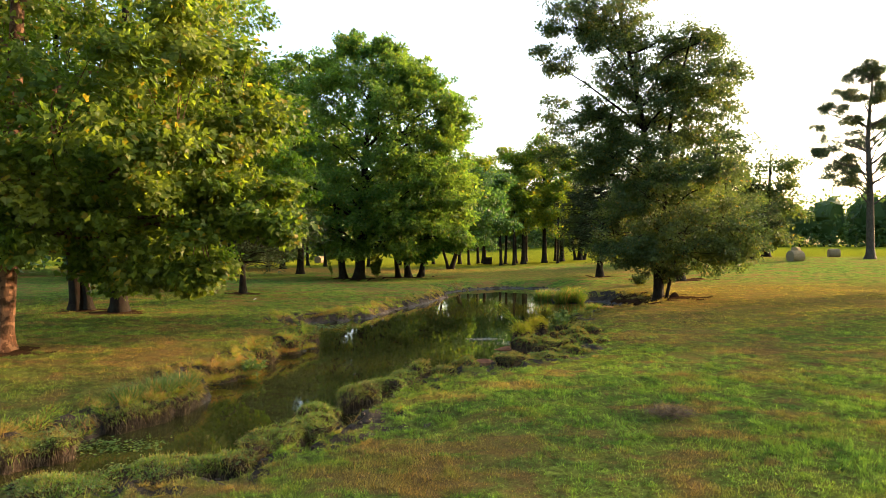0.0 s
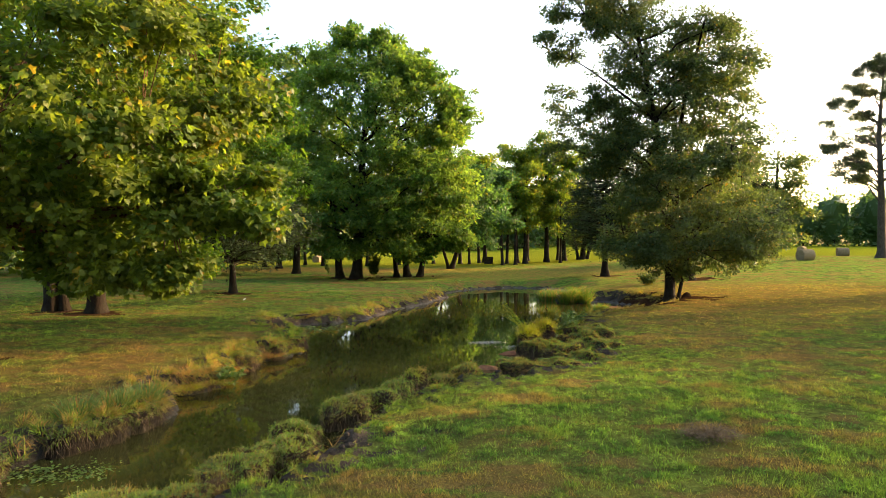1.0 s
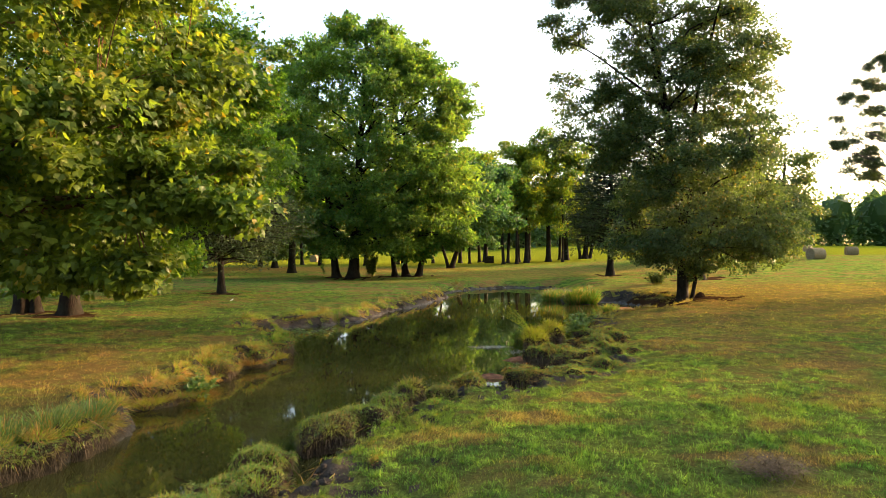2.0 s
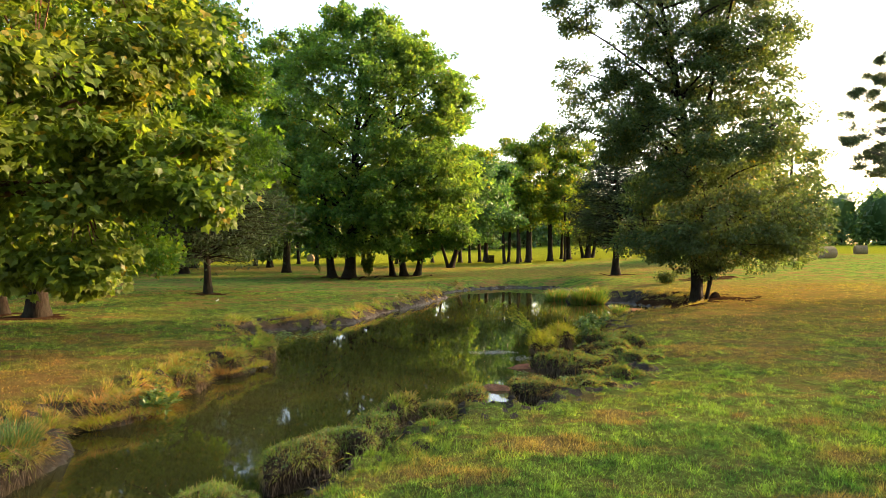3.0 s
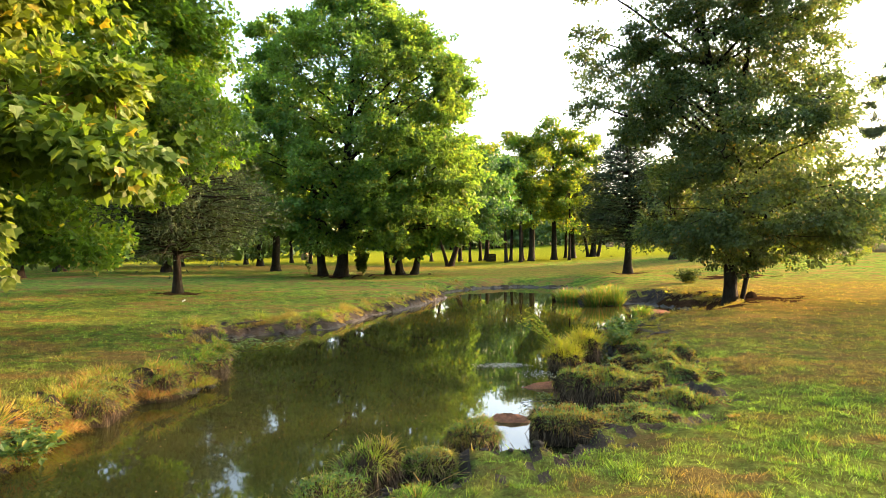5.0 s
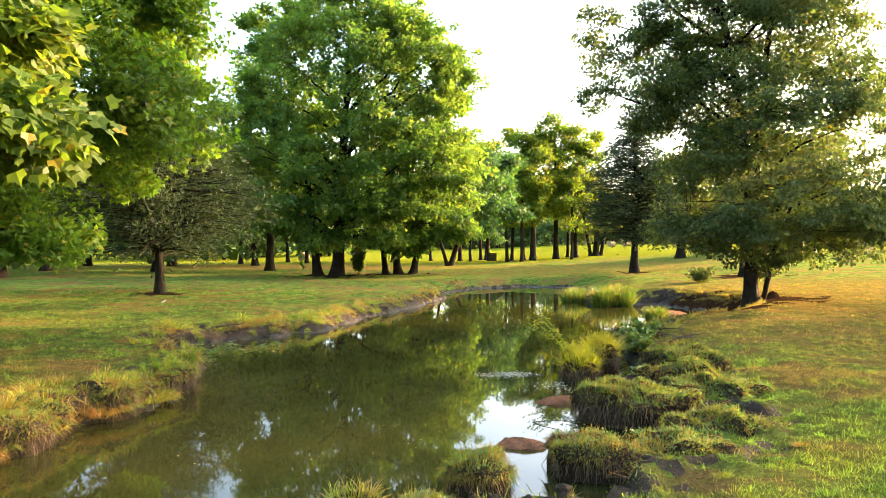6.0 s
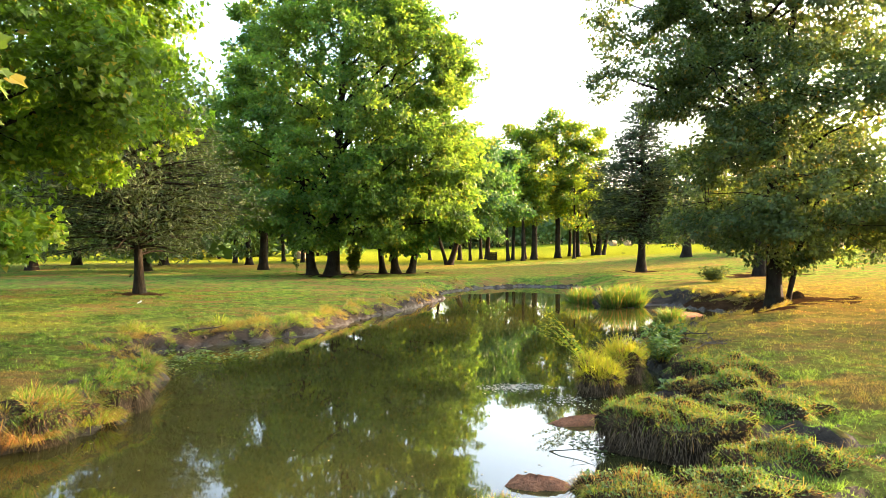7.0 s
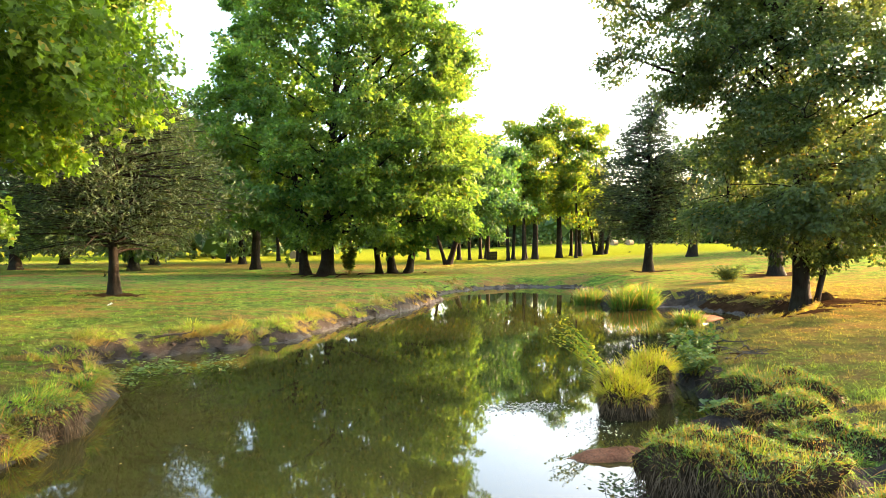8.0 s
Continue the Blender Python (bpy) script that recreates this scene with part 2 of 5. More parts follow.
# ---- mesh helpers ----
def mesh_np(name, verts, faces, materials, index=None, smooth=False):
    """A mesh from arrays: verts (n, 3), faces (m, 3) or (m, 4)."""
    verts, faces = np.asarray(verts, np.float32), np.asarray(faces, np.int32)
    k = faces.shape[1]
    me = bpy.data.meshes.new(name)
    me.vertices.add(len(verts))
    me.vertices.foreach_set("co", verts.ravel())
    me.loops.add(faces.size)
    me.loops.foreach_set("vertex_index", faces.ravel())
    me.polygons.add(len(faces))
    me.polygons.foreach_set("loop_start", np.arange(0, faces.size, k, dtype=np.int32))
    if index is not None:
        me.polygons.foreach_set("material_index", np.asarray(index, np.int32))
    me.polygons.foreach_set("use_smooth", np.full(len(faces), smooth, bool))
    for m in materials:
        me.materials.append(m)
    me.update(calc_edges=True)
    return me


def np_part(name, geo, material, parent=None, label="", smooth=False, stuff=False):
    """One mesh object under a thing or under a part, from (verts, faces)."""
    ob = new(name, mesh_np(name, geo[0], geo[1], [material], smooth=smooth))
    if parent is not None:
        ob.parent = parent
    if label:
        ob["label"] = label
    if stuff:
        ob["kind"] = "stuff"
    return ob


def thing(name, at, label, category, group="", kind=""):
    ob = new(name)
    ob.empty_display_size = 0.2
    ob.location = at
    return tagged(ob, label, category, group, kind)


def merge(geos):
    vs, fs, n = [], [], 0
    for v, f in geos:
        vs.append(v)
        fs.append(f + n)
        n += len(v)
    return np.concatenate(vs), np.concatenate(fs)


def tube(points, radii, sides=7):
    """A tapered tube of quads along points."""
    p, r = np.asarray(points, float), np.asarray(radii, float)
    d = np.gradient(p, axis=0)
    d /= np.linalg.norm(d, axis=1)[:, None] + 1e-9
    ref = np.where(np.abs(d[:, 2:3]) < 0.9, np.array([[0, 0, 1.0]]), np.array([[1.0, 0, 0]]))
    ref = np.tile(ref[:1], (len(p), 1)) if np.all(np.abs(d[:, 2]) < 0.97) or np.all(np.abs(d[:, 2]) > 0.5) and abs(d[0, 2]) >= 0.9 else ref
    a = np.cross(d, ref)
    a /= np.linalg.norm(a, axis=1)[:, None] + 1e-9
    b = np.cross(d, a)
    th = np.linspace(0, 2 * np.pi, sides, endpoint=False)
    v = p[:, None] + r[:, None, None] * (np.cos(th)[None, :, None] * a[:, None] + np.sin(th)[None, :, None] * b[:, None])
    n = len(p)
    i, j = np.meshgrid(np.arange(n - 1), np.arange(sides), indexing="ij")
    k = (j + 1) % sides
    f = np.stack([i * sides + j, i * sides + k, (i + 1) * sides + k, (i + 1) * sides + j], -1).reshape(-1, 4)
    return v.reshape(-1, 3), f


def bent(a, b, steps, wobble, g, sag=0.0):
    """A wandering line from a to b."""
    s = np.linspace(0, 1, steps)[:, None]
    p = np.asarray(a)[None] * (1 - s) + np.asarray(b)[None] * s
    w = g.normal(0, wobble, (steps, 3)).cumsum(0)
    w -= w[:1] * (1 - s) + w[-1:] * s
    p = p + w
    p[:, 2] += sag * (4 * s * (1 - s))[:, 0]
    return p


# leaf outlines: (across, along, lift), triangles
LOBED = (np.array([(0, 0, 0), (0.5, 0.0, 0.06), (0.62, 0.48, 0.08), (0.24, 0.58, 0), (0, 1.0, -0.1), (-0.24, 0.58, 0), (-0.62, 0.48, 0.08), (-0.5, 0.0, 0.06)]),
         np.array([(0, 1, 2), (0, 2, 3), (0, 3, 4), (0, 4, 5), (0, 5, 6), (0, 6, 7)]))
LOBED_FAR = (np.array([(0, 0, 0), (0.6, 0.36, 0.1), (0.22, 0.62, 0.0), (-0.22, 0.62, 0.0), (-0.6, 0.36, 0.1), (-0.34, 0.26, 0.02), (0.34, 0.26, 0.02), (0, 1.0, -0.1)]), np.array([(0, 1, 2), (0, 3, 4), (5, 6, 7)]))
OVAL = (np.array([(0, 0, 0), (0.34, 0.5, 0.1), (0, 1, -0.05), (-0.34, 0.5, 0.1)]), np.array([(0, 1, 2), (0, 2, 3)]))
SPRAY = (np.array([(-0.08, 0, 0), (0.08, 0, 0), (0.0, 1, 0)]), np.array([(0, 1, 2)]))


def scatter(shape, pos, axis, normal, size):
    """Leaves of one outline at pos, pointing along axis, facing normal."""
    tv, tf = shape
    axis = axis / (np.linalg.norm(axis, axis=1)[:, None] + 1e-9)
    side = np.cross(axis, normal)
    side /= np.linalg.norm(side, axis=1)[:, None] + 1e-9
    nor = np.cross(side, axis)
    v = pos[:, None] + size[:, None, None] * (tv[None, :, 0:1] * side[:, None] + tv[None, :, 1:2] * axis[:, None] + tv[None, :, 2:3] * nor[:, None])
    f = tf[None] + (np.arange(len(pos)) * len(tv))[:, None, None]
    return v.reshape(-1, 3), f.reshape(-1, 3)


def in_ball(n, g, bias=3.0):
    d = g.normal(size=(n, 3))
    d /= np.linalg.norm(d, axis=1)[:, None]
    return d * (g.random(n) ** (1 / bias))[:, None]


# ---- the lie of the land ----
LEFT_SHORE = [(-16, -40), (-11, -5), (-9, 4), (-7.8, 8.5), (-7.0, 10.6), (-6.4, 11.7), (-5.8, 13), (-5.6, 13.9), (-6.3, 15.5), (-5.35, 16.5),
              (-5.8, 18.2), (-5.35, 19.7), (-4.75, 21.5), (-4.85, 22.6), (-5.5, 24.3), (-7.0, 26.2), (-6.3, 27.7), (-4.3, 28.7),
              (-3.2, 30.5), (-2.3, 33.3), (-0.3, 39.7), (0.7, 45), (2.4, 48.6), (5.4, 50.4)]
RIGHT_SHORE = [(7.8, 49.5), (8.4, 47), (7.7, 43), (7.1, 40), (7.2, 38.3), (8.2, 37.6), (9.3, 38.4), (10.3, 36.6), (11.0, 34.6), (9.8, 32.6),
               (8.4, 31.2), (6.6, 29.3), (5.4, 27.3), (4.8, 25.6), (4.5, 24.0), (4.35, 22.6), (5.0, 21.9), (4.2, 21.0), (4.9, 20.9), (3.9, 20.1), (3.5, 19.2), (4.6, 19.2),
               (3.1, 18.5), (3.4, 17.7), (2.5, 17.5), (1.8, 16.6), (1.2, 16.2), (0.5, 16.1), (0.25, 15.4), (-0.5, 15.2), (-0.75, 14.2), (-1.15, 13.4), (-1.5, 12.6), (-1.75, 11.7), (-1.1, 11.2), (-2.15, 10.6),
               (-2.6, 9.8), (-3.1, 8.8), (-4.0, 8.1), (-5.0, 7.3), (-7, 3), (-9, -5), (-13.5, -40)]
SHORE = np.array(LEFT_SHORE + RIGHT_SHORE, float)


def vnoise(x, y, scale, seed=0):
    """Smooth value noise on arrays, -1 to 1."""
    x, y = np.asarray(x, float) * scale + seed * 17.3, np.asarray(y, float) * scale - seed * 9.7
    i, j = np.floor(x), np.floor(y)
    u, v = x - i, y - j
    u, v = u * u * (3 - 2 * u), v * v * (3 - 2 * v)

    def h(a, b):
        s = np.sin(a * 127.1 + b * 311.7 + seed * 74.7) * 43758.5453
        return s - np.floor(s)
    return 2 * ((h(i, j) * (1 - u) + h(i + 1, j) * u) * (1 - v) + (h(i, j + 1) * (1 - u) + h(i + 1, j + 1) * u) * v) - 1


def shore_distance(x, y):
    """Metres from the waterline, inland positive, over the water negative."""
    x, y = np.asarray(x, float), np.asarray(y, float)
    best, inside = np.full(x.shape, 1e9), np.zeros(x.shape, bool)
    for (ax, ay), (bx, by) in zip(SHORE, np.roll(SHORE, -1, 0)):
        dx, dy = bx - ax, by - ay
        s = np.clip(((x - ax) * dx + (y - ay) * dy) / (dx * dx + dy * dy), 0, 1)
        best = np.minimum(best, (x - ax - s * dx) ** 2 + (y - ay - s * dy) ** 2)
        cross = ((ay > y) != (by > y)) & (x < dx * (y - ay) / (dy if abs(dy) > 1e-9 else 1e-9) + ax)
        inside ^= cross
    return np.where(inside, -1, 1) * np.sqrt(best)


def smooth(a, b, x):
    t = np.clip((x - a) / (b - a), 0, 1)
    return t * t * (3 - 2 * t)


def plateau(x, y):
    """The meadow's level away from the water."""
    z = 0.52 + 0.2 * smooth(20, 33, y) * smooth(4, 12, x) + 0.14 * smooth(-6, -14, x)
    z = z + 1.0 * smooth(10, 40, x) * smooth(30, 66, y) + 0.9 * smooth(80, 190, y) + 0.25 * smooth(8, 25, x)
    z = z - 0.12 * smooth(-5, -9, x) * smooth(20, 10, y) - 0.1 * smooth(5, -8, x) * smooth(45, 55, y)
    return z + 0.05 * vnoise(x, y, 0.35, 1) + 0.022 * vnoise(x, y, 1.3, 2)


def land(x, y):
    """Height of the ground."""
    x, y = np.asarray(x, float), np.asarray(y, float)
    d = shore_distance(x, y)
    near = np.abs(d) < 4
    d = d + np.where(near, 0.20 * vnoise(x, y, 0.9, 3) + 0.14 * vnoise(x, y, 2.3, 4) + 0.06 * vnoise(x, y, 5.5, 5), 0)
    soft_bank = 0.26 + 0.95 * smooth(23, 27, y) * smooth(1, -3, x) + 2.0 * smooth(28, 32, y) * smooth(7, 9.5, x) + 1.5 * smooth(41, 46, y)
    up = smooth(0.0, 1, (d + 0.12) / soft_bank)
    steep = 0.70 + 0.2 * smooth(-3, -4.5, x) * smooth(28, 25, y)
    z = plateau(x, y) * (steep * up + (1 - steep) * smooth(0, 2.4, d)) - 0.10 * (1 - up)
    z = z - 0.5 * smooth(0.1, 1.4, -d)
    crumble = np.where(near, smooth(1.6, 0.1, np.abs(d)), 0)
    return z + np.where(d > -0.2, 0.02 * vnoise(x, y, 4.5, 6) + crumble * (0.09 * vnoise(x, y, 2.9, 7) + 0.08 * vnoise(x, y, 6.3, 8)), 0)


# worn, shaded earth under the trees and on the oak's side of the inlet: (x, y, rx, ry)
BARE = [(10.6, 33.4, 3.0, 2.4), (12.4, 33.2, 1.8, 1.4), (-14.4, 26.8, 1.2, 0.9), (-16.2, 27.4, 1.2, 0.9), (-12.2, 37.0, 1.2, 0.9), (-12.1, 16.9, 1.0, 0.8), (13.9, 53.8, 1.4, 1.1),
        (-8.2, 56.2, 2.6, 1.6), (-3.2, 59.2, 2.4, 1.4), (17.9, 46.0, 1.6, 1.3), (5.6, 26.4, 0.9, 0.7)]


def bare(x, y):
    out = np.full(np.shape(x), -9.0)
    for bx, by, rx, ry in BARE:
        out = np.maximum(out, 1 - 0.5 * np.sqrt(((x - bx) / rx) ** 2 + ((y - by) / ry) ** 2))
    return out + 0.22 * vnoise(x, y, 1.7, 12) + 0.12 * vnoise(x, y, 4.3, 13)


def steps(*runs):
    out = [runs[0][0]]
    for a, b, s in runs:
        n = max(1, round((b - a) / s))
        out += list(np.linspace(a, b, n + 1)[1:])
    return np.array(out)


gx = steps((-3000, -400, 520), (-400, -80, 40), (-80, -30, 5), (-30, -17, 0.8), (-17, -13, 0.35), (-13, -8, 0.22), (-8, 6, 0.12), (6, 13, 0.2), (13, 16, 0.35), (16, 30, 0.8), (30, 90, 5), (90, 400, 40), (400, 3000, 520))
gy = steps((-3000, -200, 560), (-200, -40, 30), (-40, -8, 1.6), (-8, 4, 0.5), (4, 26, 0.12), (26, 40, 0.17), (40, 54, 0.3), (54, 90, 2), (90, 300, 14), (300, 3000, 540))
GX, GY = np.meshgrid(gx, gy)
GZ = land(GX.ravel(), GY.ravel())
gv = np.stack([GX.ravel(), GY.ravel(), GZ], 1)
nx, ny = len(gx), len(gy)
gi, gj = np.meshgrid(np.arange(ny - 1), np.arange(nx - 1), indexing="ij")
gf = np.stack([gi * nx + gj, gi * nx + gj + 1, (gi + 1) * nx + gj + 1, (gi + 1) * nx + gj], -1).reshape(-1, 4)
fc = gv[gf].mean(1)
rise = gv[gf][:, :, 2].max(1) - gv[gf][:, :, 2].min(1)
span = np.abs(gv[gf][:, 2, :2] - gv[gf][:, 0, :2]).max(1)
fd = shore_distance(fc[:, 0], fc[:, 1])
gm = np.zeros(len(gf), int)
bank = (np.abs(fd) < 2.5) & ((fc[:, 2] < 0.30) | (rise / span > 0.55))
gm[bank & ((fc[:, 1] < 42) | (fc[:, 2] < 0.12))] = 1
gm[(np.abs(fd) < 4) & (fc[:, 2] < 0.07)] = 2
gm[(gm == 0) & (bare(fc[:, 0], fc[:, 1]) > 0.5)] = 3
gm[(gm == 1) & (fc[:, 0] > 7.5) & (fc[:, 1] > 28.5) & (fc[:, 1] < 38)] = 3
ground = new("ground", mesh_np("ground", gv, gf, [M_TURF, M_SOIL, M_MUD, M_LITTER], gm, True))
tagged(ground, "patchy green and yellowing meadow with eroded earth creek banks", "ground", kind="structure")

wx, wy = np.linspace(-20, 16, 19), np.linspace(-42, 54, 49)
WX, WY = np.meshgrid(wx, wy)
wi, wj = np.meshgrid(np.arange(48), np.arange(18), indexing="ij")
water = new("water", mesh_np("water", np.stack([WX.ravel(), WY.ravel(), np.zeros(WX.size)], 1),
                             np.stack([wi * 19 + wj, wi * 19 + wj + 1, (wi + 1) * 19 + wj + 1, (wi + 1) * 19 + wj], -1).reshape(-1, 4), [M_WATER], smooth=True))
tagged(water, "still murky olive-green creek water reflecting trees and sky", "water", kind="structure")


# ---- trees ----
def stem_tube(tr, g, seed, sink):
    tr = np.array(tr, float)
    s, keys = np.linspace(0, 1, 22) ** 1.7, np.linspace(0, 1, len(tr))
    line = np.stack([np.interp(s, keys, tr[:, k]) for k in range(4)], 1)
    wob = g.normal(0, 0.03, (22, 2)).cumsum(0) * (tr[0, 3] * 1.2)
    line[:, :2] += wob - wob[:1]
    line[0, 2] = -sink
    flare = 1 + 0.55 * np.exp(-np.clip(line[:, 2], 0, None) / (tr[0, 3] * 1.1))
    tv, tf = tube(line[:, :3], line[:, 3] * flare, 12)
    cen = np.repeat(line[:, :3], 12, 0)
    ang = np.arctan2(tv[:, 1] - cen[:, 1], tv[:, 0] - cen[:, 0])
    swell = 1 + 0.12 * np.sin(ang * 5 + seed) * np.repeat(np.exp(-np.clip(line[:, 2], 0, None) / 0.9), 12)
    return line, (cen + (tv - cen) * swell[:, None], tf)


def tree(name, base, label, trunk, crown, leaf, leaf_mat, bark, seed, group="", category="tree", sink=0.15, stems=(), lump=7, tight=0.2, core=0.2):
    """A tree: trunk (list of (dx, dy, z, r)), further stems, limbs that reach into the crown's lobes, twigs, and leaves in clumps.
    crown: lobes (dx, dy, z, rx, ry, rz, clumps); leaf: (outline, size, leaves in a clump, clump radius, droop).
    The clumps gather on boughs over the outside of all lobes together; larger, sparser leaves fill the shady inside."""
    g = np.random.default_rng(seed)
    bx, by = base
    bz = float(land(np.array([bx]), np.array([by]))[0])
    root = thing(name, (bx, by, bz), label, category, group)
    line, geo = stem_tube(trunk, g, seed, sink)
    top = line[-1, 2]
    np_part("trunk", geo, bark, root, smooth=True)
    for st in stems:
        np_part("stem", stem_tube(st, g, seed + 1, sink)[1], bark, root, smooth=True)
    shape, size, per, crad, droop = leaf
    lobes = np.array(crown, float)
    cen, rad, cnt = lobes[:, :3], lobes[:, 3:6], lobes[:, 6]

    def depth(p, skip=-1):
        """How far inside the crown: the least distance from a lobe's middle, in its radii."""
        q = np.linalg.norm((p[:, None] - cen[None]) / rad[None], axis=2)
        if skip >= 0:
            q[:, skip] = 9
        return q.min(1)

    limbs, boughs, owner = [], [], []
    for k in range(len(lobes)):
        n = int(max(3, cnt[k] / lump))
        tip = cen[k] + rad[k] * in_ball(n * 6, g, 6.0) * 0.9
        tip = tip[(depth(tip, k) > 0.8) & (tip[:, 2] > 0.9)][:n]
        if len(tip) == 0:
            continue
        boughs.append(tip), owner.append(np.full(len(tip), k))
        for q in tip[:: max(1, len(tip) // max(1, min(7, int(cnt[k]) // 40)))]:
            q = cen[k] + (q - cen[k]) * 0.86
            h = np.clip(q[2] - 0.5 * np.hypot(q[0], q[1]) - 0.3, max(1.2, min(2.8, top * 0.3)), top * 0.97)
            w = int(np.argmin(np.abs(line[:, 2] - h)))
            far = np.linalg.norm(q - line[w, :3])
            limbs.append((bent(line[w, :3], q, 9, 0.09 * max(0.6, trunk[0][3] / 0.35), g, 0.06 * far), np.linspace(min(line[w, 3] * 0.6, 0.02 + 0.013 * far), 0.015, 9)))
    boughs, owner = np.concatenate(boughs), np.concatenate(owner)
    total = int(cnt.sum())
    pick = g.integers(0, len(boughs), total)
    spread = tight * rad[owner[pick]].mean(1) + 0.25 * crad
    cl = boughs[pick] + in_ball(total, g, 2.0) * spread[:, None] * np.array([1.4, 1.4, 0.7])
    cl = np.concatenate([cl] + [pl[5:9:2] + g.normal(0, 0.3 * crad, (2, 3)) for pl, _ in limbs])
    cl = cl[cl[:, 2] > 0.8]
    ends = np.concatenate([pl[3:] for pl, _ in limbs])
    twigs = []
    for q in cl[:: max(1, len(cl) // (30 * len(lobes)))]:
        e = ends[int(np.argmin(((ends - q) ** 2).sum(1)))]
        twigs.append(tube(bent(e, q, 4, 0.04, g), np.linspace(0.02, 0.007, 4), 4))
    ids = np.repeat(np.arange(len(cl)), g.poisson(per, len(cl)) + 1)
    cs = crad * g.uniform(0.65, 1.35, len(cl))
    off = in_ball(len(ids), g, 2.2) * cs[ids][:, None] * np.array([1, 1, 0.6])
    p = cl[ids] + off
    near_lobe = np.linalg.norm((p[:, None] - cen[None]) / rad[None], axis=2).argmin(1)
    out = (p - cen[near_lobe]) / rad[near_lobe]
    a = off / (cs[ids][:, None]) * 0.8 + out * 0.35 + g.normal(0, 0.45, p.shape)
    a[:, 2] -= droop
    nn = g.normal(0, 0.3, p.shape) + g.normal(0, 0.45, cl.shape)[ids] + out * 0.45
    nn[:, 2] += 0.8
    leaves = [scatter(shape, p, a, nn, size * g.uniform(0.6, 1.35, len(p)))]
    if core:
        m = (cnt * core * per * 0.5).astype(int)
        m = m // 9 + 1
        q = np.repeat(cen, m, 0) + np.repeat(rad, m, 0) * in_ball(int(m.sum()), g, 3.0) * 0.8
        q = np.repeat(q, 9, 0) + in_ball(len(q) * 9, g, 2.2) * crad * 0.75
        q = q[(depth(q) < 0.8) & (q[:, 2] > 1.2)]
        leaves.append(scatter(OVAL, q, g.normal(0, 1, q.shape), g.normal(0, 0.6, q.shape) + [0, 0, 0.5], size * g.uniform(1.0, 1.5, len(q))))
    for pl, rr in limbs:
        np_part("limb", tube(pl, rr, 7), bark, root, smooth=True)
    if twigs:
        np_part("twig_spray", merge(twigs), bark, root, stuff=True)
    np_part("crown", merge(leaves), leaf_mat, root)
    return root


def conifer(name, base, label, height, radius, low, r0, seed, mat, bark, whorls=26, per=6, thick=1.0, group="", cone=0.75, sprays=46, bare=0.15, big=1.0):
    """A conifer: straight trunk, level to drooping branches in whorls, each with many fine sprays."""
    g = np.random.default_rng(seed)
    bx, by = base
    bz = float(land(np.array([bx]), np.array([by]))[0])
    root = thing(name, (bx, by, bz), label, "tree", group)
    zz = np.linspace(0, height, 18)
    zz[0] = -0.15
    wob = g.normal(0, 0.02, (18, 2)).cumsum(0)
    wob -= wob[:1]
    rr = r0 * (1 - 0.93 * np.linspace(0, 1, 18) ** 0.9) * (1 + 0.6 * np.exp(-np.clip(zz, 0, None) / 0.45))
    np_part("trunk", tube(np.c_[wob, zz], rr, 11), bark, root, smooth=True)
    pos, axis, nor, sz, wood = [], [], [], [], []
    for z in np.linspace(low, height * 0.97, whorls):
        f = (z - low) / (height - low)
        reach = radius * ((1 - f) ** cone * (0.62 + 0.38 * min(1, f * 5)) + 0.05)
        for th in g.uniform(0, 2 * np.pi, per):
            L = reach * g.uniform(0.55, 1.12)
            z0 = z + g.normal(0, 0.32)
            tip = np.array([math.cos(th) * L, math.sin(th) * L, z0 + L * g.uniform(-0.16, 0.22)])
            st = np.array([np.interp(z0, zz, wob[:, 0]), np.interp(z0, zz, wob[:, 1]), z0])
            pl = bent(st, tip, 6, 0.05 * L * 0.3, g, 0.04 * L)
            wood.append(tube(pl, np.linspace(0.012 + 0.011 * L, 0.006, 6), 5))
            k = max(4, int(sprays * thick * L / radius * g.uniform(0.6, 1.3)))
            u = bare + (1 - bare) * np.sqrt(g.random(k))
            p = np.stack([np.interp(u, np.linspace(0, 1, 6), pl[:, a]) for a in range(3)], 1)
            wide = 0.24 * L * (1 - u * 0.55)[:, None]
            p = p + g.normal(0, 1, (k, 3)) * np.array([1, 1, 0.7]) * wide * 0.75
            a = (tip - st)[None] / L + g.normal(0, 0.75, (k, 3))
            a[:, 2] -= 0.12
            pos.append(p), axis.append(a), nor.append(g.normal(0, 0.6, (k, 3)) + [0, 0, 0.7]), sz.append(big * g.uniform(0.22, 0.5, k))
    np_part("branchwork", merge(wood), bark, root, stuff=True)
    P, A, N, S = (np.concatenate(q) for q in (pos, axis, nor, sz))
    # each spray is a small fan of three slivers
    geos = [scatter(SPRAY, P, A + g.normal(0, 0.33, A.shape), N + g.normal(0, 0.5, N.shape), S * g.uniform(0.7, 1.1, len(S))) for _ in range(3)]
    np_part("crown", merge(geos), mat, root)
    return root


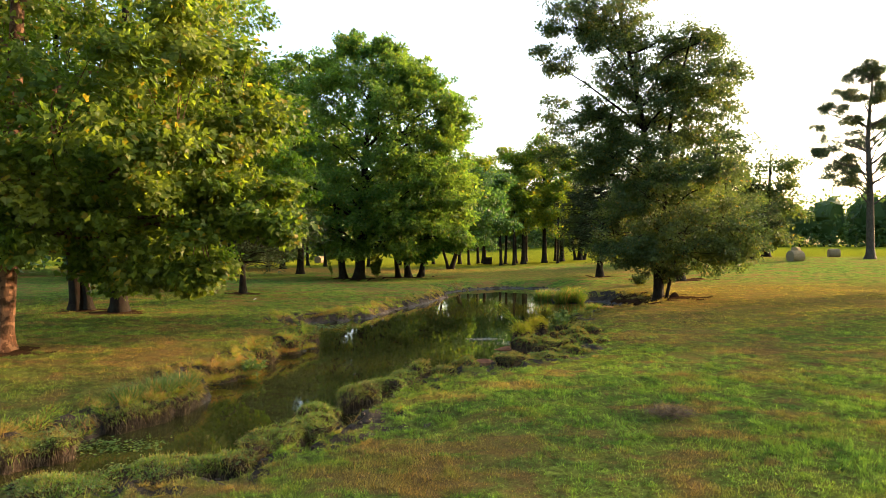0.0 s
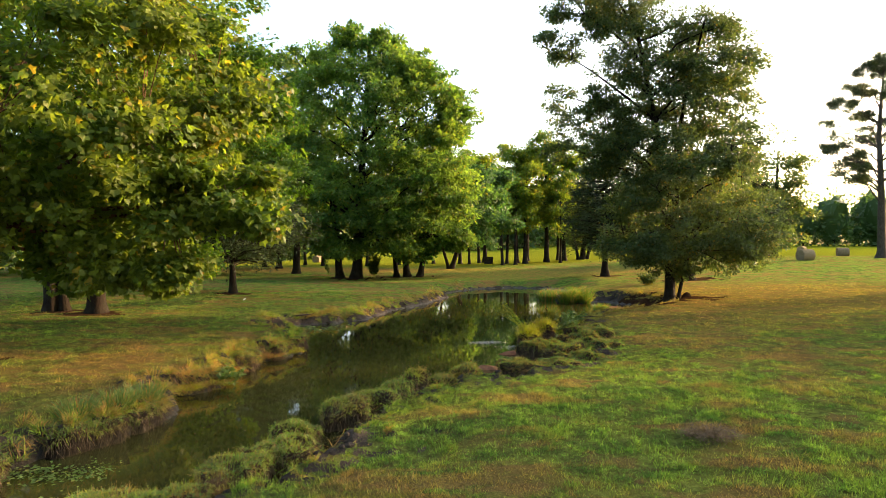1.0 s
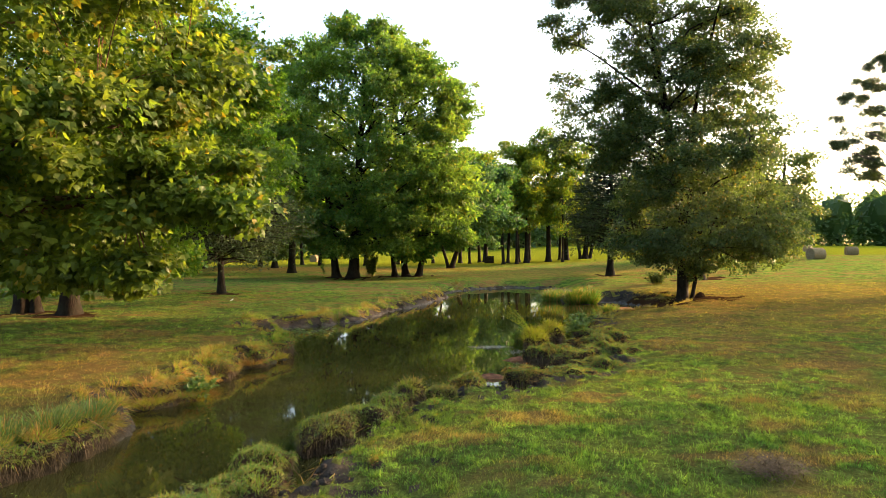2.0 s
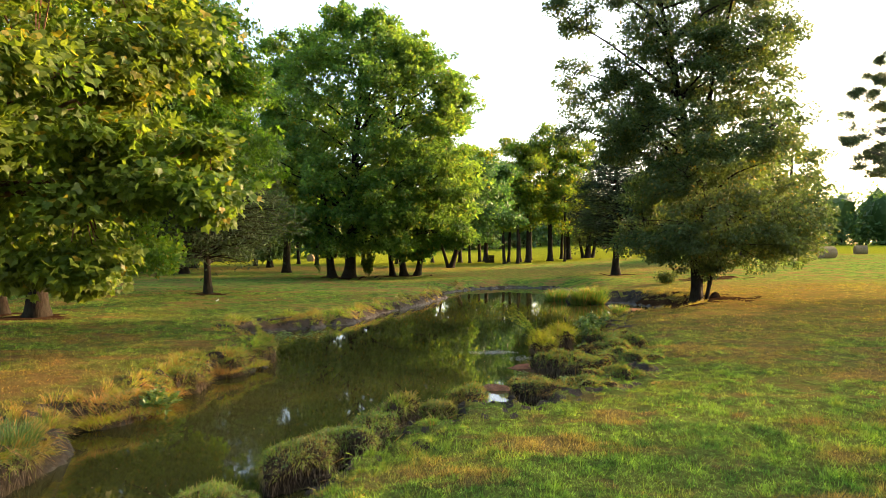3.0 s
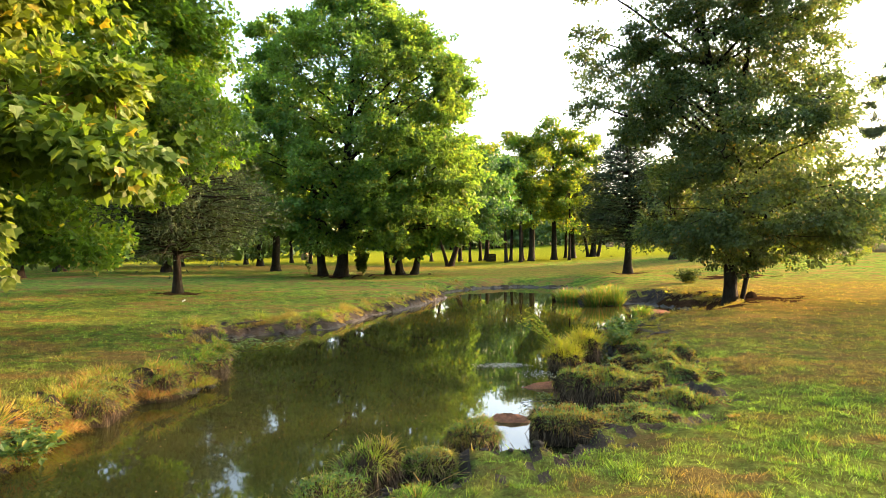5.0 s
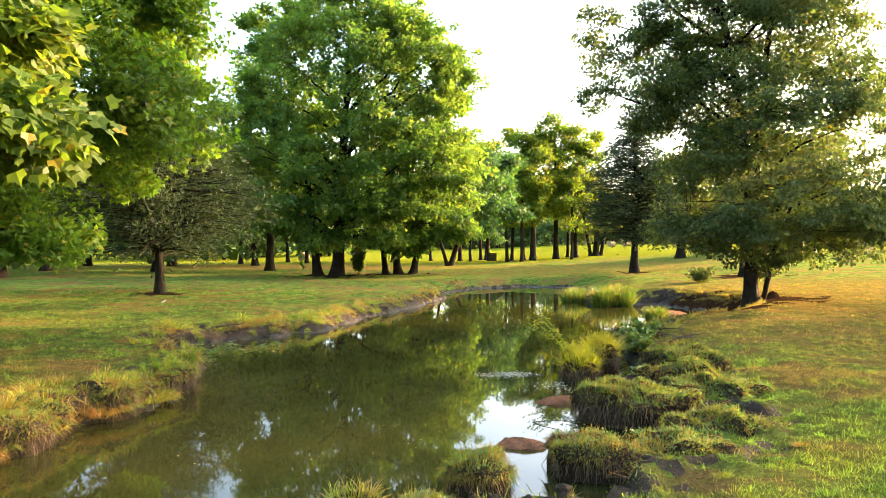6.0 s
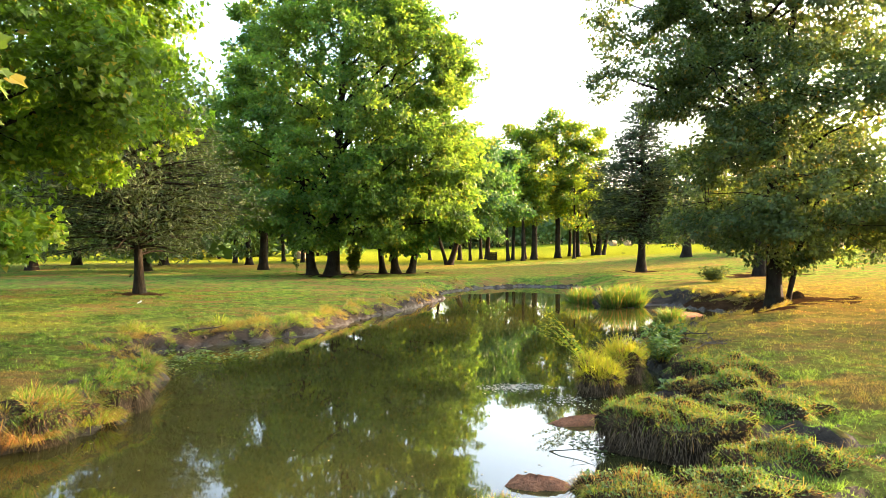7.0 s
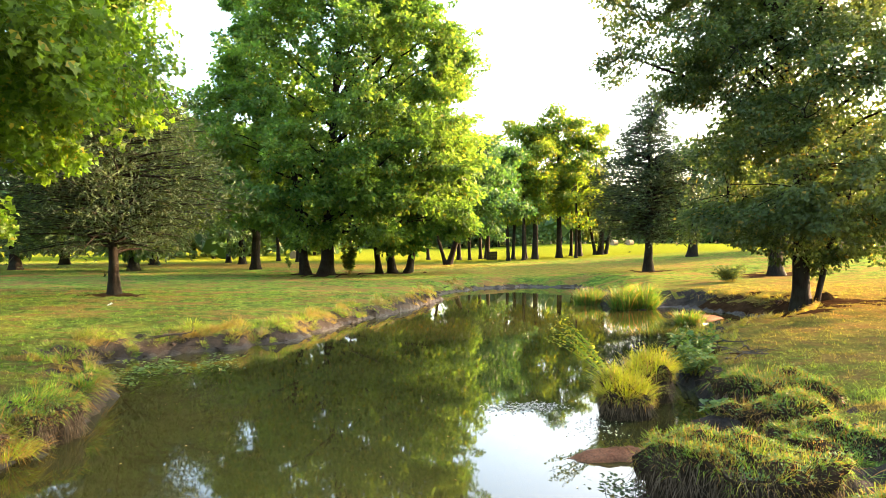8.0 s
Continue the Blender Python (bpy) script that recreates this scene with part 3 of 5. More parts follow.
near_syc = tree("sycamore_tree", (-12.5, 17.2), "tall sycamore with flaking orange-brown bark and drooping yellow-green lobed leaves",
     [(0, 0, 0, 0.27), (0.3, 0, 4, 0.24), (0.4, 0.2, 9, 0.18), (0.8, 0, 16.5, 0.05)],
     [(1.0, 0.3, 10.8, 6.0, 5.4, 7.0, 420), (2.0, 0.2, 5.9, 5.0, 4.6, 2.9, 240), (4.6, 0.5, 7.0, 2.9, 3.4, 3.4, 150), (5.0, 0.5, 3.4, 1.5, 1.8, 1.5, 40), (5.3, 0.4, 2.2, 1.0, 1.3, 0.7, 34), (6.6, 0.3, 4.6, 1.3, 1.5, 1.4, 50), (7.8, 0.4, 3.9, 0.8, 1.1, 0.8, 26), (3.5, 0.1, 2.5, 1.3, 1.4, 0.7, 34), (2.8, -0.8, 3.4, 1.9, 1.8, 1.0, 34),
      (-1.0, -2.0, 5.2, 3.8, 3.2, 2.6, 110), (0.6, -2.6, 3.6, 2.4, 1.8, 1.1, 44), (4.4, 0.4, 11.5, 3.0, 3.4, 3.6, 110)],
     (LOBED, 0.145, 60, 0.55, 0.55), M_SYC, M_BARK_SYC, 11, tight=0.22, lump=8)
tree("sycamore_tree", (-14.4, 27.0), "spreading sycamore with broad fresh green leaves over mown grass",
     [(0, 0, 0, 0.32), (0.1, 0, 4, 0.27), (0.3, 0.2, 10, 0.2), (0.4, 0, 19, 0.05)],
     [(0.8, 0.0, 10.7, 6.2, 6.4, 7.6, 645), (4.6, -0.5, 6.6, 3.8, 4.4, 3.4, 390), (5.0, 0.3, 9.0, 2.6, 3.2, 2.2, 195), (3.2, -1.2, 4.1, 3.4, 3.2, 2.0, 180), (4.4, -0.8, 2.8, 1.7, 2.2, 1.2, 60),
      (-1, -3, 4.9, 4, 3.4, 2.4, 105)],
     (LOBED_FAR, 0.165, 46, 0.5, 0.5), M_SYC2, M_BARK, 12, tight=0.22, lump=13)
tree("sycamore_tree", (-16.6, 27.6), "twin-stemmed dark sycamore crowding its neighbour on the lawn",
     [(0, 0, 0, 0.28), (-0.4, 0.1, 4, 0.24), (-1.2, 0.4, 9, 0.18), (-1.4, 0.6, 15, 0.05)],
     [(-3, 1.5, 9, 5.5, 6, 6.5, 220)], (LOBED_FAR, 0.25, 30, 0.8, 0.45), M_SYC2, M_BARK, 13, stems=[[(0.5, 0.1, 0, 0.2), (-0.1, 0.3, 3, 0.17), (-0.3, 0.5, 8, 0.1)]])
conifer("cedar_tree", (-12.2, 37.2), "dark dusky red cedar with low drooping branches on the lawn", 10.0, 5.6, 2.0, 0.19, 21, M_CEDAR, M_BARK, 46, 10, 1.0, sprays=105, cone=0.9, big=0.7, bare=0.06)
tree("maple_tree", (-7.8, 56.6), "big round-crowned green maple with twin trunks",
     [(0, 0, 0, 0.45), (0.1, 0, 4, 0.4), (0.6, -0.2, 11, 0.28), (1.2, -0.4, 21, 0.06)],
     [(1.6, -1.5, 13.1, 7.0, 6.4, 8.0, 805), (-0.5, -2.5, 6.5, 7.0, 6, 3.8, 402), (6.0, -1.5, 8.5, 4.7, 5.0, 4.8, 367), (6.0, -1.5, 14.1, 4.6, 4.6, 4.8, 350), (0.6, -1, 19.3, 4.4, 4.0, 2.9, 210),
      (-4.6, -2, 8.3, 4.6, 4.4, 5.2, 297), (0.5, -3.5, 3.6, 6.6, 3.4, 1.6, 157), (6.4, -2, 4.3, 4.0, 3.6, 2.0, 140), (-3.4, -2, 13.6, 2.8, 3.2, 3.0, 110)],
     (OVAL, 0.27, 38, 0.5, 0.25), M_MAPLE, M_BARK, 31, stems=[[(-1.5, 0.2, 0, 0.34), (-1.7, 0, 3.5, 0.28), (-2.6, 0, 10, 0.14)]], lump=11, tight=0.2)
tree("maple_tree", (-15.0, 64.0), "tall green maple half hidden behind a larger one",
     [(0, 0, 0, 0.36), (0.2, 0, 5, 0.3), (0.4, 0, 12, 0.2), (1, 0, 22, 0.05)],
     [(1.0, -1, 12.2, 5.2, 5.0, 8.2, 400), (1.2, -1, 20.4, 2.8, 3.0, 3.0, 90), (-4.0, -3, 7.6, 4.4, 4.4, 4.8, 180)], (OVAL, 0.33, 42, 0.65, 0.25), M_MAPLE, M_BARK, 32)
tree("maple_tree", (-3.4, 59.4), "leaning green maple with several stems from one base",
     [(0, 0, 0, 0.3), (-0.3, 0, 2.5, 0.26), (0.4, 0, 7, 0.18), (1.6, 0, 14, 0.05)],
     [(1.4, -1.0, 7.6, 5.2, 4.6, 5.4, 230), (1.6, -2.0, 3.3, 4.2, 2.6, 1.4, 55)], (OVAL, 0.34, 60, 0.95, 0.25), M_MAPLE, M_BARK, 33,
     stems=[[(1.2, 0, 0, 0.28), (1.7, 0, 2.5, 0.22), (2.8, 0, 7, 0.1)], [(-1.0, 0.2, 0, 0.24), (-1.3, 0, 3, 0.18), (-1.2, 0, 7, 0.08)]])
tree("ash_tree", (1.0, 77.0), "low blue-green ash leaning over two slanting stems",
     [(0, 0, 0, 0.3), (0.8, 0, 2.5, 0.26), (2.2, -1, 6, 0.16), (3.2, -2, 10, 0.05)],
     [(3.0, -4, 7.4, 5.0, 4.6, 5.0, 260)], (OVAL, 0.36, 64, 0.95, 0.4), M_ASH, M_BARK, 34, stems=[[(-0.3, 0, 0, 0.2), (-1.0, 0, 2.5, 0.16), (-1.6, -1, 6, 0.08)]])
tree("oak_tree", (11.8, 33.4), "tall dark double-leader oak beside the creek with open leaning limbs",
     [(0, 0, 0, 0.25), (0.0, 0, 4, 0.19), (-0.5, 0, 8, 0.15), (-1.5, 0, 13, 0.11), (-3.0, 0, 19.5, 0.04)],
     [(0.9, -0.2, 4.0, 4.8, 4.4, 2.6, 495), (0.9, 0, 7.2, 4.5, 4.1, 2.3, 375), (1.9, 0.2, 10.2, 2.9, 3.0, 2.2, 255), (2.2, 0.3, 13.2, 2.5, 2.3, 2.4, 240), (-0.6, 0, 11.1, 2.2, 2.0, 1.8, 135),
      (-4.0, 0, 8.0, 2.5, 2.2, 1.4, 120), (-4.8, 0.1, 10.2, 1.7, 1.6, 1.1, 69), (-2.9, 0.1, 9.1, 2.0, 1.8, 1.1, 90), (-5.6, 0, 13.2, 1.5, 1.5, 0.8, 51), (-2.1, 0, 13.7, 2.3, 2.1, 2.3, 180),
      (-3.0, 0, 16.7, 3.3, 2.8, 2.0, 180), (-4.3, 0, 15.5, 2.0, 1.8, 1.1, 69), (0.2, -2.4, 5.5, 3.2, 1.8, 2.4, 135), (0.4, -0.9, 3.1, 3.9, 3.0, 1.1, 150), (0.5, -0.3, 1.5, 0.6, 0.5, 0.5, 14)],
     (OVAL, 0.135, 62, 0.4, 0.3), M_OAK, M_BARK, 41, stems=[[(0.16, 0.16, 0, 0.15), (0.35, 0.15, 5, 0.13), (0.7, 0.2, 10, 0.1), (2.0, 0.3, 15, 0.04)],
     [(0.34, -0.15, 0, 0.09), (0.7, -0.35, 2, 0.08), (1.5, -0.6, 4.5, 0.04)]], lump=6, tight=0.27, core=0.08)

# the sycamore's lowest leaves, each hanging by itself
g_l = np.random.default_rng(15)
leaf_mesh = mesh_np("leaf", LOBED[0] * 0.16, LOBED[1], [M_SYC])
for k in range(240):
    o = in_ball(1, g_l, 2.5)[0] * [1.5, 2.2, 1.0] + [4.5, 0.5, 2.5]
    lf = new("leaf", leaf_mesh)
    s = g_l.uniform(0.7, 1.3)
    lf.matrix_basis = pose(*o, g_l.uniform(-120, -30), g_l.uniform(-35, 35), g_l.uniform(0, 360)) @ Matrix.Diagonal((s, s, s, 1))
    lf.parent = near_syc
conifer("cedar_tree", (13.9, 54.0), "dark conical cedar standing alone past the pond", 11.8, 4.4, 2.3, 0.28, 22, M_CEDAR, M_BARK, 54, 9, 1.0, sprays=70, cone=0.7, bare=0.12, big=0.85)

# trees behind the big ones, and the airy grove on the far side
tree("oak_tree", (17.9, 46.0), "stout dark oak in the second row of trees",
     [(0, 0, 0, 0.32), (0.1, 0, 3, 0.27), (0, 0, 7, 0.19), (0.5, 0, 13, 0.05)],
     [(0, 0, 7.2, 4.0, 4.0, 4.0, 130)], (OVAL, 0.26, 52, 0.8, 0.3), M_OAK, M_BARK, 43)
tree("oak_tree", (24.2, 72.0), "dark oak at the edge of the hay field",
     [(0, 0, 0, 0.42), (0.1, 0, 3, 0.34), (0, 0, 7, 0.22), (0.5, 0, 12, 0.05)],
     [(0, 0, 7.4, 4.6, 4.2, 4.6, 130)], (OVAL, 0.34, 46, 0.9, 0.3), M_OAK, M_BARK, 44)
tree("oak_tree", (32.6, 71.0), "broad low dark oak at the edge of the hay field",
     [(0, 0, 0, 0.42), (0.1, 0, 2, 0.36), (0, 0, 5, 0.22), (0.5, 0, 10, 0.05)],
     [(0, 0, 6.4, 4.4, 4.2, 4.0, 130)], (OVAL, 0.34, 46, 0.9, 0.3), M_OAK, M_BARK, 45)
tree("cedar_tree", (36.7, 73.0), "small round brownish cedar at the edge of the hay field",
     [(0, 0, 0, 0.42), (0, 0, 2, 0.34), (0.1, 0, 4, 0.2), (0.2, 0, 7.4, 0.05)],
     [(0, 0, 4.6, 3.2, 3.0, 3.0, 110)], (OVAL, 0.3, 56, 0.7, 0.2), M_CEDAR, M_BARK, 24, tight=0.3)
tree("gum_tree", (43.5, 82.0), "thin-leaved dark tree with bare upper twigs by the hay field",
     [(0, 0, 0, 0.45), (0.1, 0, 3, 0.36), (0.3, 0, 8, 0.22), (0.5, 0, 14.5, 0.05)],
     [(-0.4, 0, 5.6, 5.6, 4.4, 4.0, 170), (-0.6, 0, 11.2, 5.2, 4.2, 3.2, 90)], (OVAL, 0.38, 46, 0.95, 0.2), M_OAK, M_BARK, 46, tight=0.3)
# the pine's tufts lie in thin level pads on an umbrella-shaped crown
g_p = np.random.default_rng(231)
pine_pads = []
for z in np.linspace(8.4, 21.6, 66):
    wide = np.interp(z, [8.6, 11, 15, 18.5, 20.5, 21.8], [6.4, 6.0, 6.2, 5.4, 3.6, 1.4])
    th, rr = g_p.uniform(0, 2 * np.pi), wide * (1 - 0.5 * g_p.random() ** 2) - 1.0
    size = g_p.uniform(0.6, 1.4)
    pine_pads.append((math.cos(th) * rr, math.sin(th) * rr, z + g_p.normal(0, 0.2), size, size, 0.22, int(15 * size)))
tree("pine_tree", (48.3, 69.0), "tall pine with bare grey trunk and layered flat tufts",
     [(0, 0, 0, 0.42), (0.0, 0, 7, 0.34), (-0.3, 0, 14, 0.24), (0.2, 0, 21.5, 0.06)],
     pine_pads, (SPRAY, 0.46, 34, 0.45, -0.3), M_PINE, M_BARK_PALE, 23, tight=0.3, core=0, lump=4)

# unseen trees added beyond the view on the sunny side, to shade the near meadow
for k, (x, y) in enumerate([(38.0, 29.5), (47.0, 40.0)]):
    tree("oak_tree", (x, y), "unseen oak added to shade the near meadow",
         [(0, 0, 0, 0.45), (0.1, 0, 5, 0.36), (0, 0, 11, 0.24), (0.4, 0, 19, 0.05)],
         [(0, 0, *((10.5, 5.0, 5.4, 8.4, 125), (8.8, 5.0, 5.4, 6.6, 120))[k])], (OVAL, 0.5, 30, 1.0, 0.3), M_OAK, M_BARK, 470 + k)

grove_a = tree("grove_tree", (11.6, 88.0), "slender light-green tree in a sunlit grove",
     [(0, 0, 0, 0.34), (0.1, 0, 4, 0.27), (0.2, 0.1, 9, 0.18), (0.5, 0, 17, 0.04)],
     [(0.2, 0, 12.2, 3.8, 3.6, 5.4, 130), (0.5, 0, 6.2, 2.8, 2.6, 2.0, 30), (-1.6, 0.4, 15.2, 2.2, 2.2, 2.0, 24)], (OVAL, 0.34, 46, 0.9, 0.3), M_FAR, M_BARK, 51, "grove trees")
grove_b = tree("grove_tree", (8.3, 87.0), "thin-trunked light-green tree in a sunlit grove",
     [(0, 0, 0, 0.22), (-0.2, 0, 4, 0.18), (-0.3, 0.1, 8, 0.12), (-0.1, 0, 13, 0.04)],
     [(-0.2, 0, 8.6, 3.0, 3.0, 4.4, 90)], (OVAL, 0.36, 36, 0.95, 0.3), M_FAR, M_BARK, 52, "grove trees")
for k, (x, y, s, a) in enumerate([(15.0, 90, 1.08, 80), (17.9, 92, 1.0, 200), (2.6, 95, 0.85, 130), (6.6, 98, 1.05, 20)]):
    copy_thing(grove_a, pose(x, y, float(land([x], [y])[0]), 0, 0, a) @ Matrix.Diagonal((s, s, s, 1)))
for k, (x, y, s, a) in enumerate([(3.9, 92, 0.9, 40), (9.2, 90, 1.0, 150), (10.0, 86, 1.0, 260), (10.9, 91, 1.05, 15), (16.4, 87, 0.8, 100), (17.5, 95, 1.0, 220),
                                  (5.6, 97, 1.1, 310), (13.2, 97, 1.2, 75), (-1.5, 96, 1.0, 10), (-6.5, 92, 1.0, 190), (-10.5, 86, 1.05, 290), (-16.2, 84, 1.1, 120),
                                  (-19.5, 88, 1.0, 30), (-23.5, 82, 1.15, 250)]):
    copy_thing(grove_b, pose(x, y, float(land([x], [y])[0]), 0, 0, a) @ Matrix.Diagonal((s, s, s, 1)))

tree("oak_tree", (20.6, 92.0), "dark bushy oak with several stems at the end of the grove",
     [(0, 0, 0, 0.4), (0.2, 0, 3, 0.32), (0.3, 0.1, 7, 0.2), (0.5, 0, 13, 0.05)],
     [(0, 0, 8.2, 4.4, 4.2, 5.2, 120), (-0.5, 0, 4.2, 3.6, 3.4, 2.0, 40)], (OVAL, 0.36, 48, 0.95, 0.3), M_OAK, M_BARK, 53,
     stems=[[(0.7, 0.1, 0, 0.24), (1.3, 0.2, 3, 0.2), (2.2, 0.2, 7, 0.1)], [(-0.6, 0.1, 0, 0.22), (-1.1, 0.1, 3, 0.18), (-1.8, 0.1, 7, 0.08)]])

# a denser shady stand beyond the lawn on the creek's far bank
stand = tree("woodland_tree", (-24.0, 62.0), "dark green woodland tree at the shady edge of the lawn",
     [(0, 0, 0, 0.36), (0.1, 0, 4, 0.3), (0.2, 0.1, 9, 0.2), (0.5, 0, 15, 0.05)],
     [(0, 0, 9.2, 5.2, 5.0, 6.6, 120), (0, 0, 4, 3.8, 3.8, 2.4, 36)], (OVAL, 0.5, 40, 1.25, 0.3), M_WOODS, M_BARK, 61, "woodland trees")
for x, y, s, a in [(-30, 52, 1.0, 40), (-34, 63, 1.1, 130), (-28, 74, 1.05, 260), (-38, 76, 1.15, 310), (-43, 58, 1.0, 80), (-20, 76, 0.9, 200)]:
    copy_thing(stand, pose(x, y, float(land([x], [y])[0]), 0, 0, a) @ Matrix.Diagonal((s, s, s, 1)))


def far_woods(name, label, path, height, seed, per_m=0.55):
    """A far belt of woods: crowns of many leaf clumps over dark stems, one object."""
    g = np.random.default_rng(seed)
    P, cores, stems = [], [], []
    bm = bmesh.new()
    bmesh.ops.create_icosphere(bm, subdivisions=2, radius=1)
    core_v = np.array([v.co[:] for v in bm.verts])
    core_f = np.array([[v.index for v in f.verts] for f in bm.faces])
    bm.free()
    for (ax, ay), (bx, by) in zip(path, path[1:]):
        n = int(math.hypot(bx - ax, by - ay) * per_m)
        for u in g.random(n):
            x, y = ax + (bx - ax) * u + g.normal(0, 5), ay + (by - ay) * u + g.normal(0, 5)
            h = height * g.uniform(0.8, 1.12)
            z0 = float(plateau(np.array([x]), np.array([y]))[0])
            stems.append(tube([(x, y, z0 - 0.3), (x, y, z0 + h * 0.7)], [0.3, 0.12], 5))
            c = np.array([x, y, z0 + h * 0.44])
            core = core_v * (1 + g.normal(0, 0.28, (len(core_v), 1))) * np.array([h * 0.21, h * 0.21, h * 0.33])
            cores.append((core + c, core_f))
            low = g.uniform(-1, 1, (90, 3)) * [h * 0.45, h * 0.3, h * 0.17]
            P.append(low + [x, y, z0 + h * 0.17])
            P.append(c + in_ball(260, g, 3.0) * np.array([h * 0.36, h * 0.36, h * 0.5]))
    P = np.concatenate(P)
    A = g.normal(0, 1, P.shape)
    Nn = g.normal(0, 0.6, P.shape) + [0, 0, 0.6]
    root = thing(name, (0, 0, 0), label, "woods", kind="stuff")
    np_part("canopy", scatter(OVAL, P, A, Nn, g.uniform(0.8, 1.6, len(P))), M_WOODS, root, stuff=True)
    np_part("shade_mass", merge(cores), M_WOODS, root, stuff=True)
    np_part("stemwork", merge(stems), M_BARK, root, stuff=True)
    return root


far_woods("far_woods", "hazy dark belt of woods beyond the hay field", [(250, 130), (170, 175), (60, 200), (-50, 190), (-120, 130)], 18.5, 71, 0.4)
far_woods("far_woods", "second dark belt of woods behind the first", [(275, 150), (190, 200), (70, 228), (-60, 218)], 20, 73, 0.14)
far_woods("near_woods", "shady belt of woods beyond the lawn", [(-62, 40), (-58, 90), (-30, 112), (-14, 125)], 15, 72, 0.2)


# ---- hay bales and small far things ----
def hay_bale(at, turn, label, d=1.25, w=1.3):
    x, y = at
    z = float(land([x], [y])[0]) - 0.12
    g = np.random.default_rng(int(abs(x * 10)))
    root = thing("hay_bale", (x, y, z), label, "hay bale", "bales in the field")
    root.rotation_euler = (0, 0, radians(turn))
    th = np.linspace(0, 2 * np.pi, 40, endpoint=False)
    rows = [(-0.5, 0.2), (-0.5, 0.6), (-0.5, 0.94), (-0.47, 1.0), (-0.25, 1.01), (0, 1.0), (0.25, 1.01), (0.47, 1.0), (0.5, 0.94), (0.5, 0.6), (0.5, 0.2)]
    v = []
    for u, r in rows:
        rr = d / 2 * r * (1 + g.normal(0, 0.004, 40))
        cz = np.maximum(np.sin(th) * rr, -d / 2 * 0.93)
        v.append(np.stack([np.full(40, u * w) + g.normal(0, 0.004, 40), np.cos(th) * rr, cz + d / 2 * 0.93], 1))
    v = np.concatenate(v)
    i, j = np.meshgrid(np.arange(len(rows) - 1), np.arange(40), indexing="ij")
    f = np.stack([i * 40 + j, i * 40 + (j + 1) % 40, (i + 1) * 40 + (j + 1) % 40, (i + 1) * 40 + j], -1).reshape(-1, 4)
    n = len(v)
    caps = [np.array([(-0.5 * w, 0, d / 2 * 0.93)]), np.array([(0.5 * w, 0, d / 2 * 0.93)])]
    v = np.concatenate([v] + caps)
    body = [tuple(q) for q in f] + [(n, (k + 1) % 40, k) for k in range(40)] + [(n + 1, (len(rows) - 1) * 40 + k, (len(rows) - 1) * 40 + (k + 1) % 40) for k in range(40)]
    me = bpy.data.meshes.new("roll")
    me.from_pydata([tuple(p) for p in v], [], [tuple(int(q) for q in b) for b in body])
    me.materials.append(M_HAY)
    roll = new("roll", me)
    roll.parent = root
    # loose stalks and the turns of twine
    pts = np.stack([g.uniform(-0.48, 0.48, 900) * w, *(d / 2 * np.array([np.cos(a := g.uniform(0, 2 * np.pi, 900)), np.sin(a)]))], 1)
    pts[:, 2] = np.maximum(pts[:, 2], -d / 2 * 0.9) + d / 2 * 0.93
    ax = g.normal(0, 1, pts.shape)
    np_part("loose_straw", scatter(SPRAY, pts, ax, g.normal(0, 1, pts.shape), g.uniform(0.06, 0.16, 900)), M_HAY, root, stuff=True)
    return root


hay_bale((36.6, 63.3), 8, "large round hay bale showing its coiled end in the field")
hay_bale((51.8, 80.8), -20, "round hay bale lying in the yellow-green field")
hay_bale((62.5, 108.0), 40, "pale round hay bale far out in the field")
hay_bale((36.0, 140.0), 30, "pale round hay bale far out in the field")
hay_bale((39.5, 141.0), 35, "pale round hay bale far out in the field")
hay_bale((-20.0, 99.0), 70, "sunlit round hay bale beyond the tree trunks")


# ---- grass ----
def blades(p, lean, length, width, g, droop=0.06):
    """Blades of three triangles: foot, bend, tip."""
    n = len(p)
    lean = lean / (np.linalg.norm(lean, axis=1)[:, None] + 1e-9)
    th = g.uniform(0, 2 * np.pi, n)
    side = np.stack([np.cos(th), np.sin(th), np.zeros(n)], 1) * (width / 2)[:, None]
    mid = p + lean * (length * 0.55)[:, None]
    out = lean.copy()
    out[:, 2] = 0
    tip = mid + (lean * 0.75 + out * 0.5) * (length * 0.5)[:, None]
    tip[:, 2] -= length * droop
    v = np.stack([p - side, p + side, mid + side * 0.75, mid - side * 0.75, tip], 1).reshape(-1, 3)
    f = np.array([(0, 1, 2), (0, 2, 3), (3, 2, 4)])[None] + (np.arange(n) * 5)[:, None, None]
    return v, f.reshape(-1, 3)


def slivers(p, lean, length, width, g):
    """Short lawn blades of one triangle."""
    n = len(p)
    lean = lean / (np.linalg.norm(lean, axis=1)[:, None] + 1e-9)
    th = g.uniform(0, 2 * np.pi, n)
    side = np.stack([np.cos(th), np.sin(th), np.zeros(n)], 1) * (width / 2)[:, None]
    v = np.stack([p - side, p + side, p + lean * length[:, None]], 1).reshape(-1, 3)
    return v, np.arange(3 * n).reshape(-1, 3)


